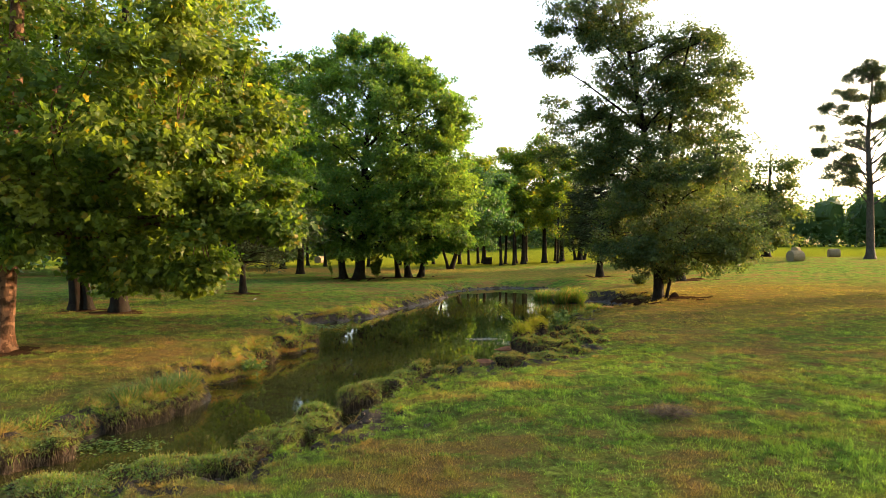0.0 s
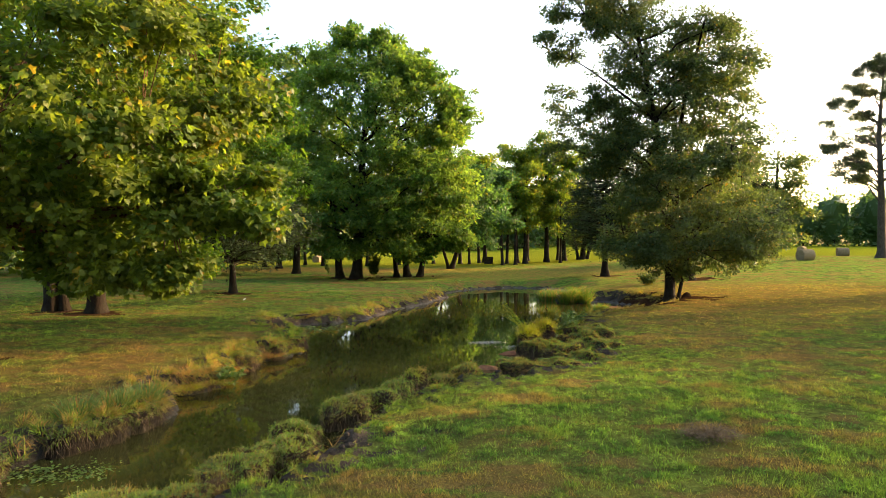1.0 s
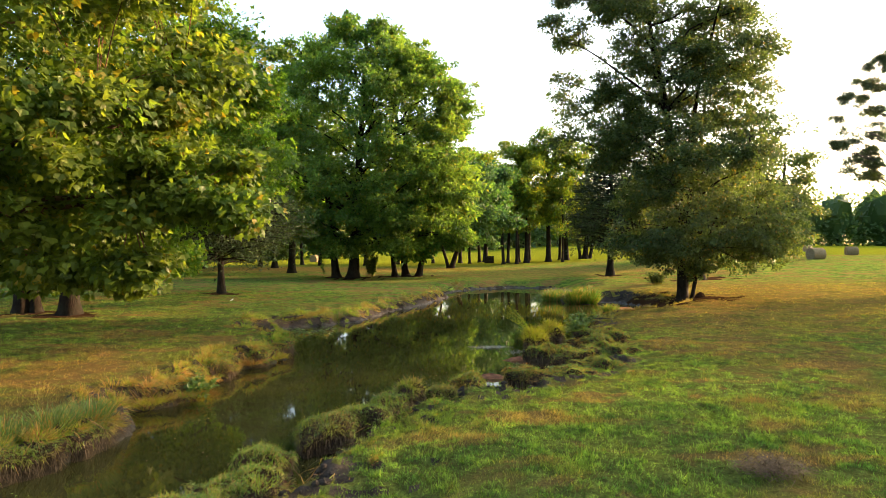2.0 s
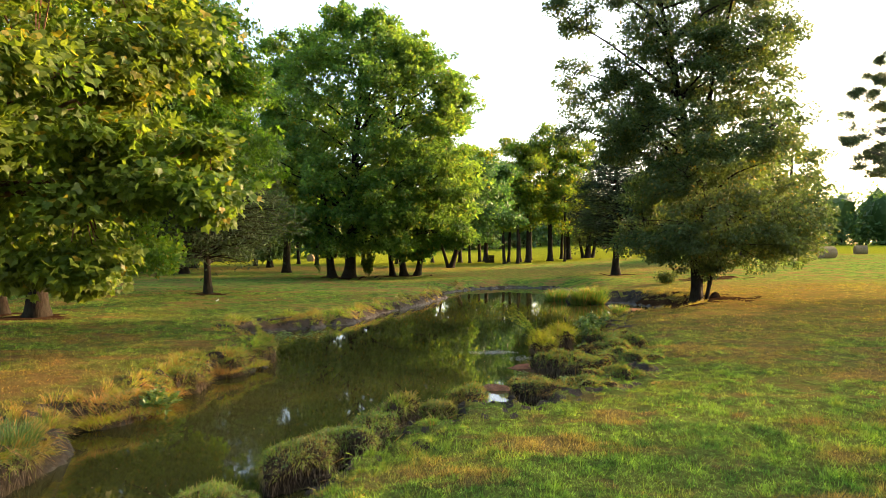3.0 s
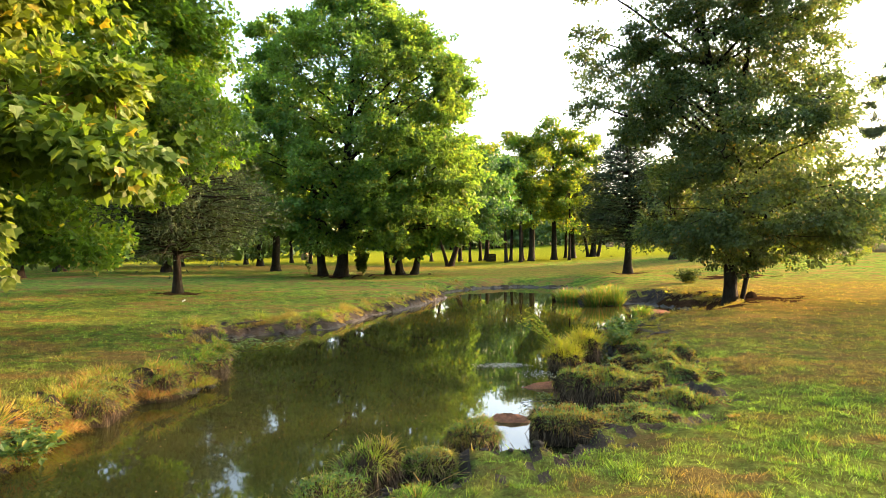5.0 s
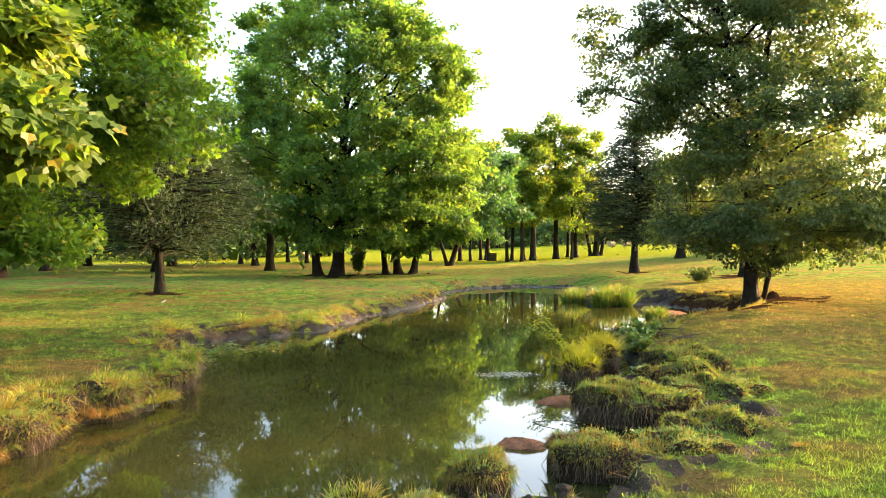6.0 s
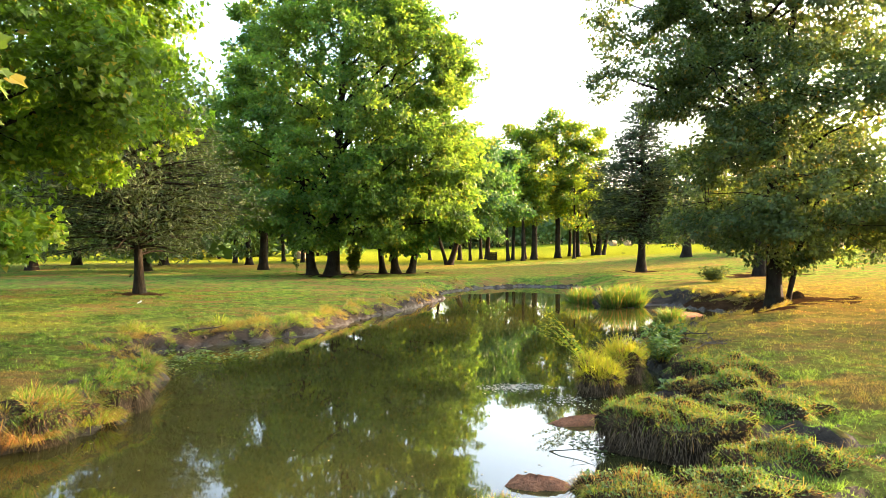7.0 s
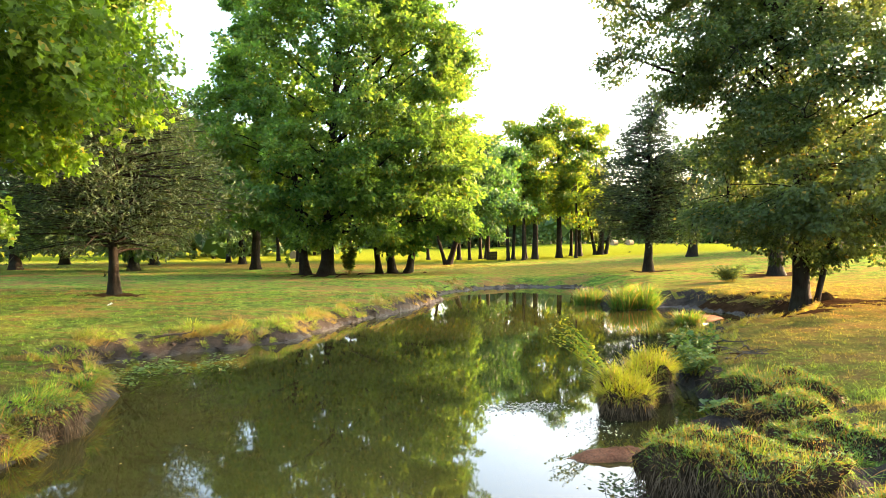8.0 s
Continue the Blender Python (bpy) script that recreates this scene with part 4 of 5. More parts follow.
def lawn(name, label, x0, x1, y0, y1, per_m2, length, width, seed, margin=0.22, k=9, low=0.26):
    """Turf blades over a stretch of the meadow, in tufts, thin on the dry spots."""
    g = np.random.default_rng(seed)
    n = int((x1 - x0) * (y1 - y0) * per_m2)
    tuft = np.stack([g.uniform(x0, x1, n // k), g.uniform(y0, y1, n // k)], 1)
    tall = np.repeat(g.gamma(3.0, 0.33, n // k).clip(0.35, 1.7), k)
    off = g.normal(0, 0.022 + length * 0.22, (n // k * k, 2))
    p = np.repeat(tuft, k, 0) + off
    d = shore_distance(p[:, 0], p[:, 1])
    lush = vnoise(p[:, 0], p[:, 1], 0.8, 8) * 0.45 + vnoise(p[:, 0], p[:, 1], 3.4, 9) * 0.55
    keep = (d > margin) & (g.random(len(p)) < 0.78 + 0.8 * lush) & (bare(p[:, 0], p[:, 1]) < 0.35 + 0.3 * g.random(len(p)))
    p, lush, off, tall = p[keep], lush[keep], off[keep], tall[keep]
    z = land(p[:, 0], p[:, 1])
    keep = z > low
    p, lush, z, off, tall = p[keep], lush[keep], z[keep], off[keep], tall[keep]
    q = np.c_[p, z - 0.01]
    lean = g.normal(0, 0.3, q.shape)
    lean[:, :2] += off / (0.022 + length * 0.22) * 0.42
    lean[:, 2] = 0.85
    h = length * g.uniform(0.5, 1.25, len(q)) * (0.95 + 0.7 * lush) * tall
    geo = slivers(q, lean, h, width * g.uniform(0.6, 1.3, len(q)), g)
    ob = new(name, mesh_np(name, *geo, [M_GRASS]))
    return tagged(ob, label, "grass", kind="stuff")


LAWN = "short patchy meadow grass, green with straw-coloured blades"
lawn("meadow_grass", LAWN, -4, 11, 6, 14.5, 2450, 0.062, 0.0105, 81)
lawn("meadow_grass", LAWN, -1, 17, 14.5, 24, 1300, 0.045, 0.0095, 82)
lawn("meadow_grass", LAWN, -17, -5, 8, 24, 950, 0.06, 0.012, 83)
lawn("meadow_grass", LAWN, 3, 26, 24, 40, 300, 0.06, 0.016, 84)
lawn("meadow_grass", LAWN, -24, -3, 24, 40, 300, 0.06, 0.016, 85)
lawn("bank_turf", "thin ragged grass on the crumbling bank between the clods", -6, 7, 7, 24, 420, 0.075, 0.01, 89, 0.03, 12, 0.1)
TUFTS = "taller loose tufts of coarse grass scattered in the meadow"
lawn("meadow_tuft", TUFTS, -3, 11, 6, 16, 260, 0.085, 0.010, 86, k=34)
lawn("meadow_tuft", TUFTS, 0, 17, 16, 27, 150, 0.075, 0.011, 87, k=30)
lawn("meadow_tuft", TUFTS, -16, -5, 9, 27, 150, 0.08, 0.011, 88, k=30)


def fan(n, r, g, spread=0.6, rx=1.0, ry=1.0):
    """Feet of a tuft's blades and their leaning outwards."""
    th, rad = g.uniform(0, 2 * np.pi, n), np.sqrt(g.random(n))
    off = np.stack([np.cos(th) * rad * rx, np.sin(th) * rad * ry, np.zeros(n)], 1) * r
    lean = np.stack([np.cos(th) * rad * spread, np.sin(th) * rad * spread, np.ones(n)], 1) + g.normal(0, 0.28, (n, 3))
    return off, lean


def tussock(at, rx, ry, top, turn, seed, blade=0.075, n=1500, mat=None, label="", dry=0.4, roots=True):
    """A clod of bank held by grass: a ragged block of root-bound earth, turf over it and hanging down from its rim, dead roots on its sides."""
    g = np.random.default_rng(seed)
    x, y = at
    root = thing("grass_tussock", (x, y, 0), label or "grass-topped earth clod standing at the water's edge", "tussock", "tussocks along the creek")
    root.rotation_euler = (0, 0, radians(turn))
    m = 60
    th = np.linspace(0, 2 * np.pi, m, endpoint=False)
    f1, f2, f3, f4 = g.uniform(0, 2 * np.pi, 4)
    rim = 1 + 0.15 * np.sin(2 * th + f1) + 0.14 * np.sin(3 * th + f2) + 0.11 * np.sin(5 * th + f3) + 0.05 * np.sin(9 * th + f4) + g.normal(0, 0.025, m)

    def rim_at(a):
        return np.interp(a % (2 * np.pi), np.r_[th, 2 * np.pi], np.r_[rim, rim[0]])

    def crest(px, py, u):
        """Height of the uneven turf top."""
        return top * (1.04 - 0.2 * u ** 3 + 0.22 * vnoise(px + x, py + y, 2.4, 21) + 0.13 * vnoise(px + x, py + y, 6.0, 22))

    prof = [(0.05, None), (0.3, None), (0.55, None), (0.76, None), (0.92, None), (1.0, 0.8), (0.97, 0.62), (0.92, 0.44), (0.9, 0.26), (0.93, 0.1), (1.0, -0.1), (1.15, -0.6)]
    v = []
    for r, h in prof:
        rr = r * rim * (1 + (0.05 if h is not None and h > 0 else 0.015) * g.normal(0, 1, m))
        px, py = np.cos(th) * rr * rx, np.sin(th) * rr * ry
        pz = crest(px, py, np.full(m, r)) if h is None else h * crest(px, py, np.full(m, 1.0)) / 0.84 + g.normal(0, 0.018, m)
        v.append(np.stack([px, py, pz], 1))
    v = np.concatenate(v)
    i, j = np.meshgrid(np.arange(len(prof) - 1), np.arange(m), indexing="ij")
    f = np.stack([(i + 1) * m + j, (i + 1) * m + (j + 1) % m, i * m + (j + 1) % m, i * m + j], -1).reshape(-1, 4)
    mound = np_part("earth_mound", (v, f), M_CLOD, root, smooth=True)
    # turf on top, in bunches
    a0, u0 = g.uniform(0, 2 * np.pi, n // 12 + 1), np.sqrt(g.random(n // 12 + 1)) * 0.97
    ids = g.integers(0, len(a0), n)
    bunch = g.gamma(4, 0.25, len(a0)).clip(0.4, 1.9)
    bx_, by_ = np.cos(a0) * u0 * rim_at(a0) * rx, np.sin(a0) * u0 * rim_at(a0) * ry
    off = g.normal(0, 0.045, (n, 2))
    px, py = bx_[ids] + off[:, 0], by_[ids] + off[:, 1]
    u = np.clip(np.hypot(px / rx, py / ry) / rim_at(np.arctan2(py / ry, px / rx)), 0, 1)
    p = np.stack([px, py, crest(px, py, u) - 0.02], 1)
    outward = np.stack([px / rx, py / ry], 1) * (u ** 3)[:, None]
    lean = np.c_[outward * 1.0 + off / 0.045 * 0.35, np.full(n, 0.85)] + g.normal(0, 0.25, (n, 3))
    tall = blade > 0.15
    L = blade * g.uniform(0.4, 1.25, n) * bunch[ids] ** (0.3 if tall else 1)
    W = np.full(n, 0.0075) * g.uniform(0.6, 1.5, n)
    # the skirt of grass that droops over the rim
    k = 900
    a = g.uniform(0, 2 * np.pi, k)
    sx, sy = np.cos(a) * rim_at(a) * rx, np.sin(a) * rim_at(a) * ry
    ps = np.stack([sx * 0.98, sy * 0.98, crest(sx, sy, np.full(k, 1.0)) * g.uniform(0.72, 1.02, k)], 1)
    ls = np.stack([np.cos(a) * 0.7, np.sin(a) * 0.7, g.uniform(-0.4, 0.6, k)], 1) + g.normal(0, 0.4, (k, 3))
    skirt = blades(ps, ls, 0.085 * g.uniform(0.5, 1.6, k), 0.007 * g.uniform(0.6, 1.4, k), g, 0.5)
    nd = int(n * dry)
    green = k * 11 // 20

    def sward(q, d, length, width):
        return blades(q, d, length, width, g, 0.12) if tall else slivers(q, d, length, width, g)
    np_part("turf", merge([sward(p[nd:], lean[nd:], L[nd:], W[nd:]), (skirt[0][:green * 5], skirt[1][:green * 3])]), mat or M_TUSSOCK, root, stuff=True)
    np_part("dry_grass", merge([sward(p[:nd], lean[:nd], L[:nd], W[:nd]), (skirt[0][green * 5:], skirt[1][green * 3:] - green * 5)]), M_STRAW if y > 17 else M_TAN, root, "straw-coloured dead blades", stuff=True)
    if not tall:
        k = int(900 * rx * ry / 0.25)
        a, u = g.uniform(0, 2 * np.pi, k), np.sqrt(g.random(k))
        px, py = np.cos(a) * u * rim_at(a) * rx, np.sin(a) * u * rim_at(a) * ry
        q = np.stack([px, py, crest(px, py, u) + g.uniform(0.0, 0.05, k)], 1)
        np_part("clover_leaves", scatter(OVAL, q, g.normal(0, 1, q.shape) * [1, 1, 0.4], g.normal(0, 0.4, q.shape) + [0, 0, 1], g.uniform(0.02, 0.05, k)), M_WEED, root, "small fresh green leaves", stuff=True)
    if roots:
        k = int(900 * max(0.6, (rx + ry) / 1.0))
        a = g.uniform(0, 2 * np.pi, k)
        p = np.stack([np.cos(a) * rim_at(a) * rx * 0.97, np.sin(a) * rim_at(a) * ry * 0.97, top * g.uniform(0.3, 0.9, k)], 1)
        lean = np.stack([np.cos(a) * 0.1, np.sin(a) * 0.1, np.full(k, -0.8)], 1) + g.normal(0, 0.22, (k, 3))
        np_part("root_fringe", blades(p, lean, top * g.uniform(0.25, 0.75, k), 0.009 * g.uniform(0.5, 1.4, k), g), M_ROOT, mound, "dead brown root fibres", stuff=True)
    return root


NEAR_CLODS = [(-5.2, 8.4, 0.72, 0.42, 0.34, 10), (-4.15, 9.0, 0.6, 0.4, 0.38, 20), (-3.4, 9.3, 0.4, 0.32, 0.38, 0), (-2.95, 10.3, 0.45, 0.36, 0.42, 30),
    (-2.5, 11.1, 0.5, 0.4, 0.42, 60), (-2.55, 12.3, 0.34, 0.28, 0.36, 0), (-1.9, 13.6, 0.46, 0.36, 0.42, 20), (-1.35, 14.3, 0.38, 0.32, 0.45, 0),
    (-1.0, 14.8, 0.42, 0.34, 0.46, 45), (0.0, 16.1, 0.26, 0.24, 0.34, 0), (0.62, 17.3, 0.34, 0.28, 0.36, 0)]
POND_CLODS = [(2.1, 17.75, 0.55, 0.3, 0.4, -8), (3.0, 17.8, 0.5, 0.3, 0.45, -10), (3.2, 19.85, 0.82, 0.42, 0.56, -18), (3.95, 18.6, 0.6, 0.34, 0.46, -20),
    (4.6, 20.4, 0.7, 0.38, 0.55, -15), (4.5, 21.5, 0.62, 0.34, 0.56, -10), (5.1, 22.5, 0.72, 0.38, 0.6, -10)]
FAR_SIDE_CLODS = [(-7.0, 10.2, 0.7, 0.46, 0.34, 30), (-6.35, 12.3, 0.66, 0.42, 0.4, 40), (-5.85, 13.5, 0.46, 0.4, 0.44, 50), (-5.85, 16.5, 0.5, 0.36, 0.4, 70),
    (-5.95, 17.7, 0.46, 0.34, 0.42, 100), (-5.6, 18.9, 0.52, 0.36, 0.44, 80), (-5.25, 20.4, 0.55, 0.38, 0.46, 65), (-4.95, 21.7, 0.44, 0.36, 0.46, 80)]
for k, (x, y, rx, ry, top, turn) in enumerate(NEAR_CLODS + POND_CLODS + FAR_SIDE_CLODS):
    tussock((x, y), rx * 1.12, ry * 1.15, top, turn, 200 + k, n=int(6500 * max(0.15, rx * ry) / 0.25))


def bare_tuft(name, at, r, n, length, spread, mat, label, category, seed, width=0.012, dry=0.15, group="", z=None, rx=1.0, ry=1.0, droop=0.06):
    """A bunch of long grass or sedge growing from one foot."""
    g = np.random.default_rng(seed)
    x, y = at
    z = float(land([x], [y])[0]) - 0.03 if z is None else z
    root = thing(name, (x, y, z), label, category, group)
    off, lean = fan(n, r, g, spread, rx, ry)
    L = length * g.uniform(0.45, 1.15, n)
    nd = int(n * dry)
    W = width * g.uniform(0.6, 1.3, n)
    np_part("sward", blades(off[nd:], lean[nd:], L[nd:], W[nd:], g, droop), mat, root, stuff=True)
    if nd:
        np_part("dry_grass", blades(off[:nd], lean[:nd], L[:nd], W[:nd], g, droop), M_STRAW, root, "straw-coloured dead blades", stuff=True)
    return root


# tufts hanging over the banks, built once each and set along both shores
protos = [bare_tuft("bank_tuft", (-5.9 - 0.1 * k, 18.6 + 0.5 * k), 0.16 + 0.03 * k, 130 + 20 * k, 0.2 + 0.03 * k, 1.15, (M_TUSSOCK, M_STRAW, M_TUSSOCK, M_TUSSOCK)[k],
                    ("green bank grass hanging over the water's edge", "orange-brown dry grass hanging over the eroded bank")[k == 1], "grass tuft", 300 + k, 0.012, (0.15, 0.1, 0.45, 0.25)[k], "tufts along the banks") for k in range(4)]
g_b = np.random.default_rng(310)


def along(path, gap):
    out = []
    for (ax, ay), (bx, by) in zip(path, path[1:]):
        L = math.hypot(bx - ax, by - ay)
        for k in range(int(L / gap)):
            u = (k + g_b.random()) / max(1, int(L / gap))
            nx_, ny_ = -(by - ay) / L, (bx - ax) / L
            out.append((ax + (bx - ax) * u, ay + (by - ay) * u, nx_, ny_))
    return out


far_tufts = [[], []]


def set_tuft(x, y, z, nx_, ny_, pick, tilt, s):
    """A copy of one of the tufts, leaning out over the water; the far ones are joined."""
    turn = Matrix.Rotation(radians(tilt), 4, Vector((0, 0, 1)).cross(Vector((-nx_, -ny_, 0))))
    m = Matrix.Translation((x, y, z)) @ turn @ pose(0, 0, 0, 0, 0, g_b.uniform(0, 360)) @ Matrix.Diagonal((s, s, s, 1))
    if y < 23.5:
        copy_thing(protos[pick], m)
        return
    mm = np.array(m)
    for o in protos[pick].children:
        n = len(o.data.vertices)
        co, ix = np.empty(n * 3, np.float32), np.empty(len(o.data.loops), np.int32)
        o.data.vertices.foreach_get("co", co)
        o.data.loops.foreach_get("vertex_index", ix)
        far_tufts[o.data.materials[0] == M_STRAW].append((co.reshape(-1, 3) @ mm[:3, :3].T + mm[:3, 3], ix.reshape(-1, 3)))


reach = np.linspace(0.0, 1.9, 39)
for side, path in ((0, [p for p in LEFT_SHORE if 7 < p[1] < 49.5]), (1, [p for p in RIGHT_SHORE if 6.5 < p[1] < 49.5])):
    for x, y, nx_, ny_ in along(path, 0.19):
        if y > 30 and g_b.random() < 0.4 or y > 40 and g_b.random() < 0.4:
            continue
        hs = land(x + nx_ * reach, y + ny_ * reach)
        ok = np.nonzero(hs > 0.8 * plateau(x, y))[0]
        if len(ok) == 0:
            continue
        o = reach[ok[0]] + g_b.uniform(-0.12, 0.12)
        px_, py_ = x + nx_ * o, y + ny_ * o
        z = float(land([px_], [py_])[0]) - 0.02
        if z < 0.2:
            continue
        sunny = side == 0 and y < 24
        pick = g_b.choice(4, p=[0.48, 0.14, 0.18, 0.2] if sunny else [0.5, 0.08, 0.14, 0.28])
        if side == 1 and y < 23:
            if 0.2 < x < 2.2 or g_b.random() < 0.35:
                continue
            set_tuft(px_, py_, z, nx_, ny_, pick, g_b.uniform(10, 45), g_b.uniform(0.25, 0.5))
            continue
        set_tuft(px_, py_, z, nx_, ny_, pick, g_b.uniform(15, 65), g_b.uniform(0.4, 0.95))
        if g_b.random() < (0.85 if side == 0 and y < 36 else 0.3):
            o2 = max(0.02, o - g_b.uniform(0.15, 0.45))
            qx, qy = x + nx_ * o2, y + ny_ * o2
            set_tuft(qx, qy, float(land([qx], [qy])[0]) - 0.02, nx_, ny_, g_b.choice(4), g_b.uniform(0, 40), g_b.uniform(0.45, 0.9))
# tufts rooted on the far bank's slumped slope
for x, y, nx_, ny_ in along([p for p in LEFT_SHORE if 7.5 < p[1] < 49.5], 0.17):
    for _ in range(1):
        o = g_b.uniform(0.05, 0.8)
        qx, qy = x + nx_ * o, y + ny_ * o
        z = float(land([qx], [qy])[0]) - 0.02
        if z > 0.04 and g_b.random() < 0.8:
            set_tuft(qx, qy, z, nx_, ny_, g_b.choice(4, p=[0.5, 0.08, 0.26, 0.16]), g_b.uniform(20, 70), g_b.uniform(0.35, 0.75))
for k, (mat, text) in enumerate(((M_TUSSOCK, "green grass fringe along the pond's far banks"), (M_TAN, "dry brown grass fringe along the pond's far banks"))):
    tagged(new("bank_grass", mesh_np("bank_grass", *merge(far_tufts[k]), [mat])), text, "grass", kind="stuff")

# thatch of dead stalks and roots hanging down the bank faces, and crumbled earth below
hang, lump_at = [], []
for side, path in ((0, [p for p in LEFT_SHORE if 7 < p[1] < 49.5]), (1, [p for p in RIGHT_SHORE if 6.5 < p[1] < 49.5])):
    for x, y, nx_, ny_ in along(path, 0.07):
        hs = land(x + nx_ * reach, y + ny_ * reach)
        ok = np.nonzero(hs > 0.72 * plateau(x, y))[0]
        if len(ok) == 0:
            continue
        o = reach[ok[0]]
        z = hs[ok[0]]
        for _ in range((8 if side == 0 else 4) if y < 36 else 3):
            a = o + g_b.uniform(-0.1, 0.08)
            hang.append((x + nx_ * a + ny_ * g_b.normal(0, 0.06), y + ny_ * a - nx_ * g_b.normal(0, 0.06), z + g_b.uniform(-0.1, 0.03), -nx_, -ny_))
        if g_b.random() < (0.5 if y < 35 else 0.12):
            a = g_b.uniform(0, max(0.1, o))
            lump_at.append((x + nx_ * a, y + ny_ * a))
hang = np.array(hang)
hl = np.stack([hang[:, 3], hang[:, 4], np.full(len(hang), -0.45)], 1) + g_b.normal(0, 0.42, (len(hang), 3))
hgeo = blades(hang[:, :3], hl, g_b.uniform(0.12, 0.42, len(hang)), np.full(len(hang), 0.013), g_b, 0.2)
tagged(new("bank_thatch", mesh_np("bank_thatch", *hgeo, [M_STRAW, M_ROOT, M_TUSSOCK], np.repeat(g_b.choice(3, len(hang), p=[0.3, 0.4, 0.3]), 3))),
       "dead grass and root thatch hanging down the eroded banks", "thatch", kind="stuff")
bm = bmesh.new()
bmesh.ops.create_icosphere(bm, subdivisions=1, radius=1)
ico_v = np.array([v.co[:] for v in bm.verts])
ico_f = np.array([[v.index for v in f.verts] for f in bm.faces])
bm.free()
lump_at = np.array(lump_at)
lz = land(lump_at[:, 0], lump_at[:, 1])
lumps = []
for (x, y), z in zip(lump_at, lz):
    s = g_b.uniform(0.02, 0.075) * np.array([g_b.uniform(0.8, 1.6), g_b.uniform(0.8, 1.6), g_b.uniform(0.5, 0.9)])
    lumps.append((ico_v * s * (1 + g_b.normal(0, 0.16, ico_v.shape)) + [x, y, max(z, -0.03)], ico_f))
tagged(new("bank_rubble", mesh_np("bank_rubble", *merge(lumps), [M_SOIL])), "crumbled dark earth lumps on the eroded bank", "earth", kind="stuff")


# ---- plants and things at the water ----
tussock((3.0, 23.0), 0.4, 0.34, 0.46, 0, 401, 0.34, 1300, M_BRIGHT, "bright yellow-green sedge clump on a root-fringed clod", 0.12)
tussock((3.65, 23.9), 0.42, 0.36, 0.5, 20, 402, 0.4, 1400, M_BRIGHT, "tall bright yellow-green sedge clump on a root-fringed clod", 0.12)
tussock((-0.7, 15.8), 0.3, 0.28, 0.46, 0, 403, 0.19, 700, M_TUSSOCK, "tall ragged half-dry tussock at the water's edge", 0.35)
for k, (x, y, r, h, n) in enumerate([(7.5, 38.0, 0.46, 1.15, 800), (8.3, 38.2, 0.5, 1.25, 900), (6.6, 40.2, 0.5, 0.9, 600), (7.2, 41.6, 0.45, 0.85, 500), (8.3, 33.6, 0.36, 0.6, 500)]):
    bare_tuft("reed_clump", (x, y), r, n, h, 0.34, M_REED, "dense green reeds with brown feet in the shallow water", "reeds", 410 + k, 0.022, 0.14, "reeds round the inlet", z=-0.05)
for k, (x, y, r, h) in enumerate([(-5.9, 13.7, 0.34, 0.45), (-6.5, 12.6, 0.3, 0.42), (-6.1, 13.1, 0.3, 0.45)]):
    bare_tuft("grass_clump", (x, y), r, 420, h, 0.7, M_WEED, "long fresh green grass clump drooping over the bank", "grass tuft", 420 + k, 0.014, 0.1, "tufts along the banks")


def leafy_plant(name, at, r, h, stems, leaf, mat, label, seed, z=None, lean=(0, 0), category="plant"):
    """A low broad-leaved plant: several arching stems set with leaves."""
    g = np.random.default_rng(seed)
    x, y = at
    z = float(land([x], [y])[0]) - 0.03 if z is None else z
    root = thing(name, (x, y, z), label, category)
    P, A = [], []
    for _ in range(stems):
        th, rr = g.uniform(0, 2 * np.pi), r * math.sqrt(g.random())
        tip = np.array([math.cos(th) * rr + lean[0], math.sin(th) * rr + lean[1], h * g.uniform(0.55, 1.1)])
        foot = np.array([math.cos(th) * rr * 0.35, math.sin(th) * rr * 0.35, 0])
        pl = bent(foot, tip, 6, 0.015, g, 0.1 * h)
        np_part("stem", tube(pl, np.linspace(0.009, 0.003, 6), 5), M_TUSSOCK, root)
        u = g.uniform(0.15, 1.0, max(8, int(20 * h / 0.5)))
        P.append(np.stack([np.interp(u, np.linspace(0, 1, 6), pl[:, k]) for k in range(3)], 1) + g.normal(0, 0.02, (len(u), 3)))
        A.append(g.normal(0, 1, (len(u), 3)) * [1, 1, 0.4])
    P, A = np.concatenate(P), np.concatenate(A)
    np_part("leafage", scatter(OVAL, P, A, g.normal(0, 0.4, P.shape) + [0, 0, 1], leaf * g.uniform(0.6, 1.3, len(P))), mat, root, stuff=True)
    return root


leafy_plant("broadleaf_weed", (-5.3, 16.7), 0.42, 0.42, 40, 0.1, M_WEED, "leafy bright green weed at the foot of the bank", 431, z=0.06)
leafy_plant("broadleaf_weed", (4.7, 24.6), 0.5, 0.5, 22, 0.12, M_WEED, "leafy green weeds crowding the wet bank", 432)
leafy_plant("broadleaf_weed", (5.2, 25.7), 0.5, 0.55, 20, 0.12, M_WEED, "leafy green weeds crowding the wet bank", 433)
leafy_plant("broadleaf_weed", (4.2, 25.2), 0.4, 0.45, 16, 0.11, M_WEED, "leafy green weeds crowding the wet bank", 434, z=0.0)
leafy_plant("broadleaf_weed", (4.1, 22.3), 0.25, 0.3, 10, 0.12, M_WEED, "small leafy weed between the grass clods", 435, z=0.1)
leafy_plant("arching_weed", (2.95, 23.4), 0.2, 1.0, 9, 0.06, M_BRIGHT, "pale arching weed leaning out over the pond", 436, z=0.4, lean=(-0.85, 0.5))
leafy_plant("low_bush", (13.6, 42.0), 0.8, 0.75, 40, 0.13, M_OAK, "small dark leafy bush on the dry grass", 437)
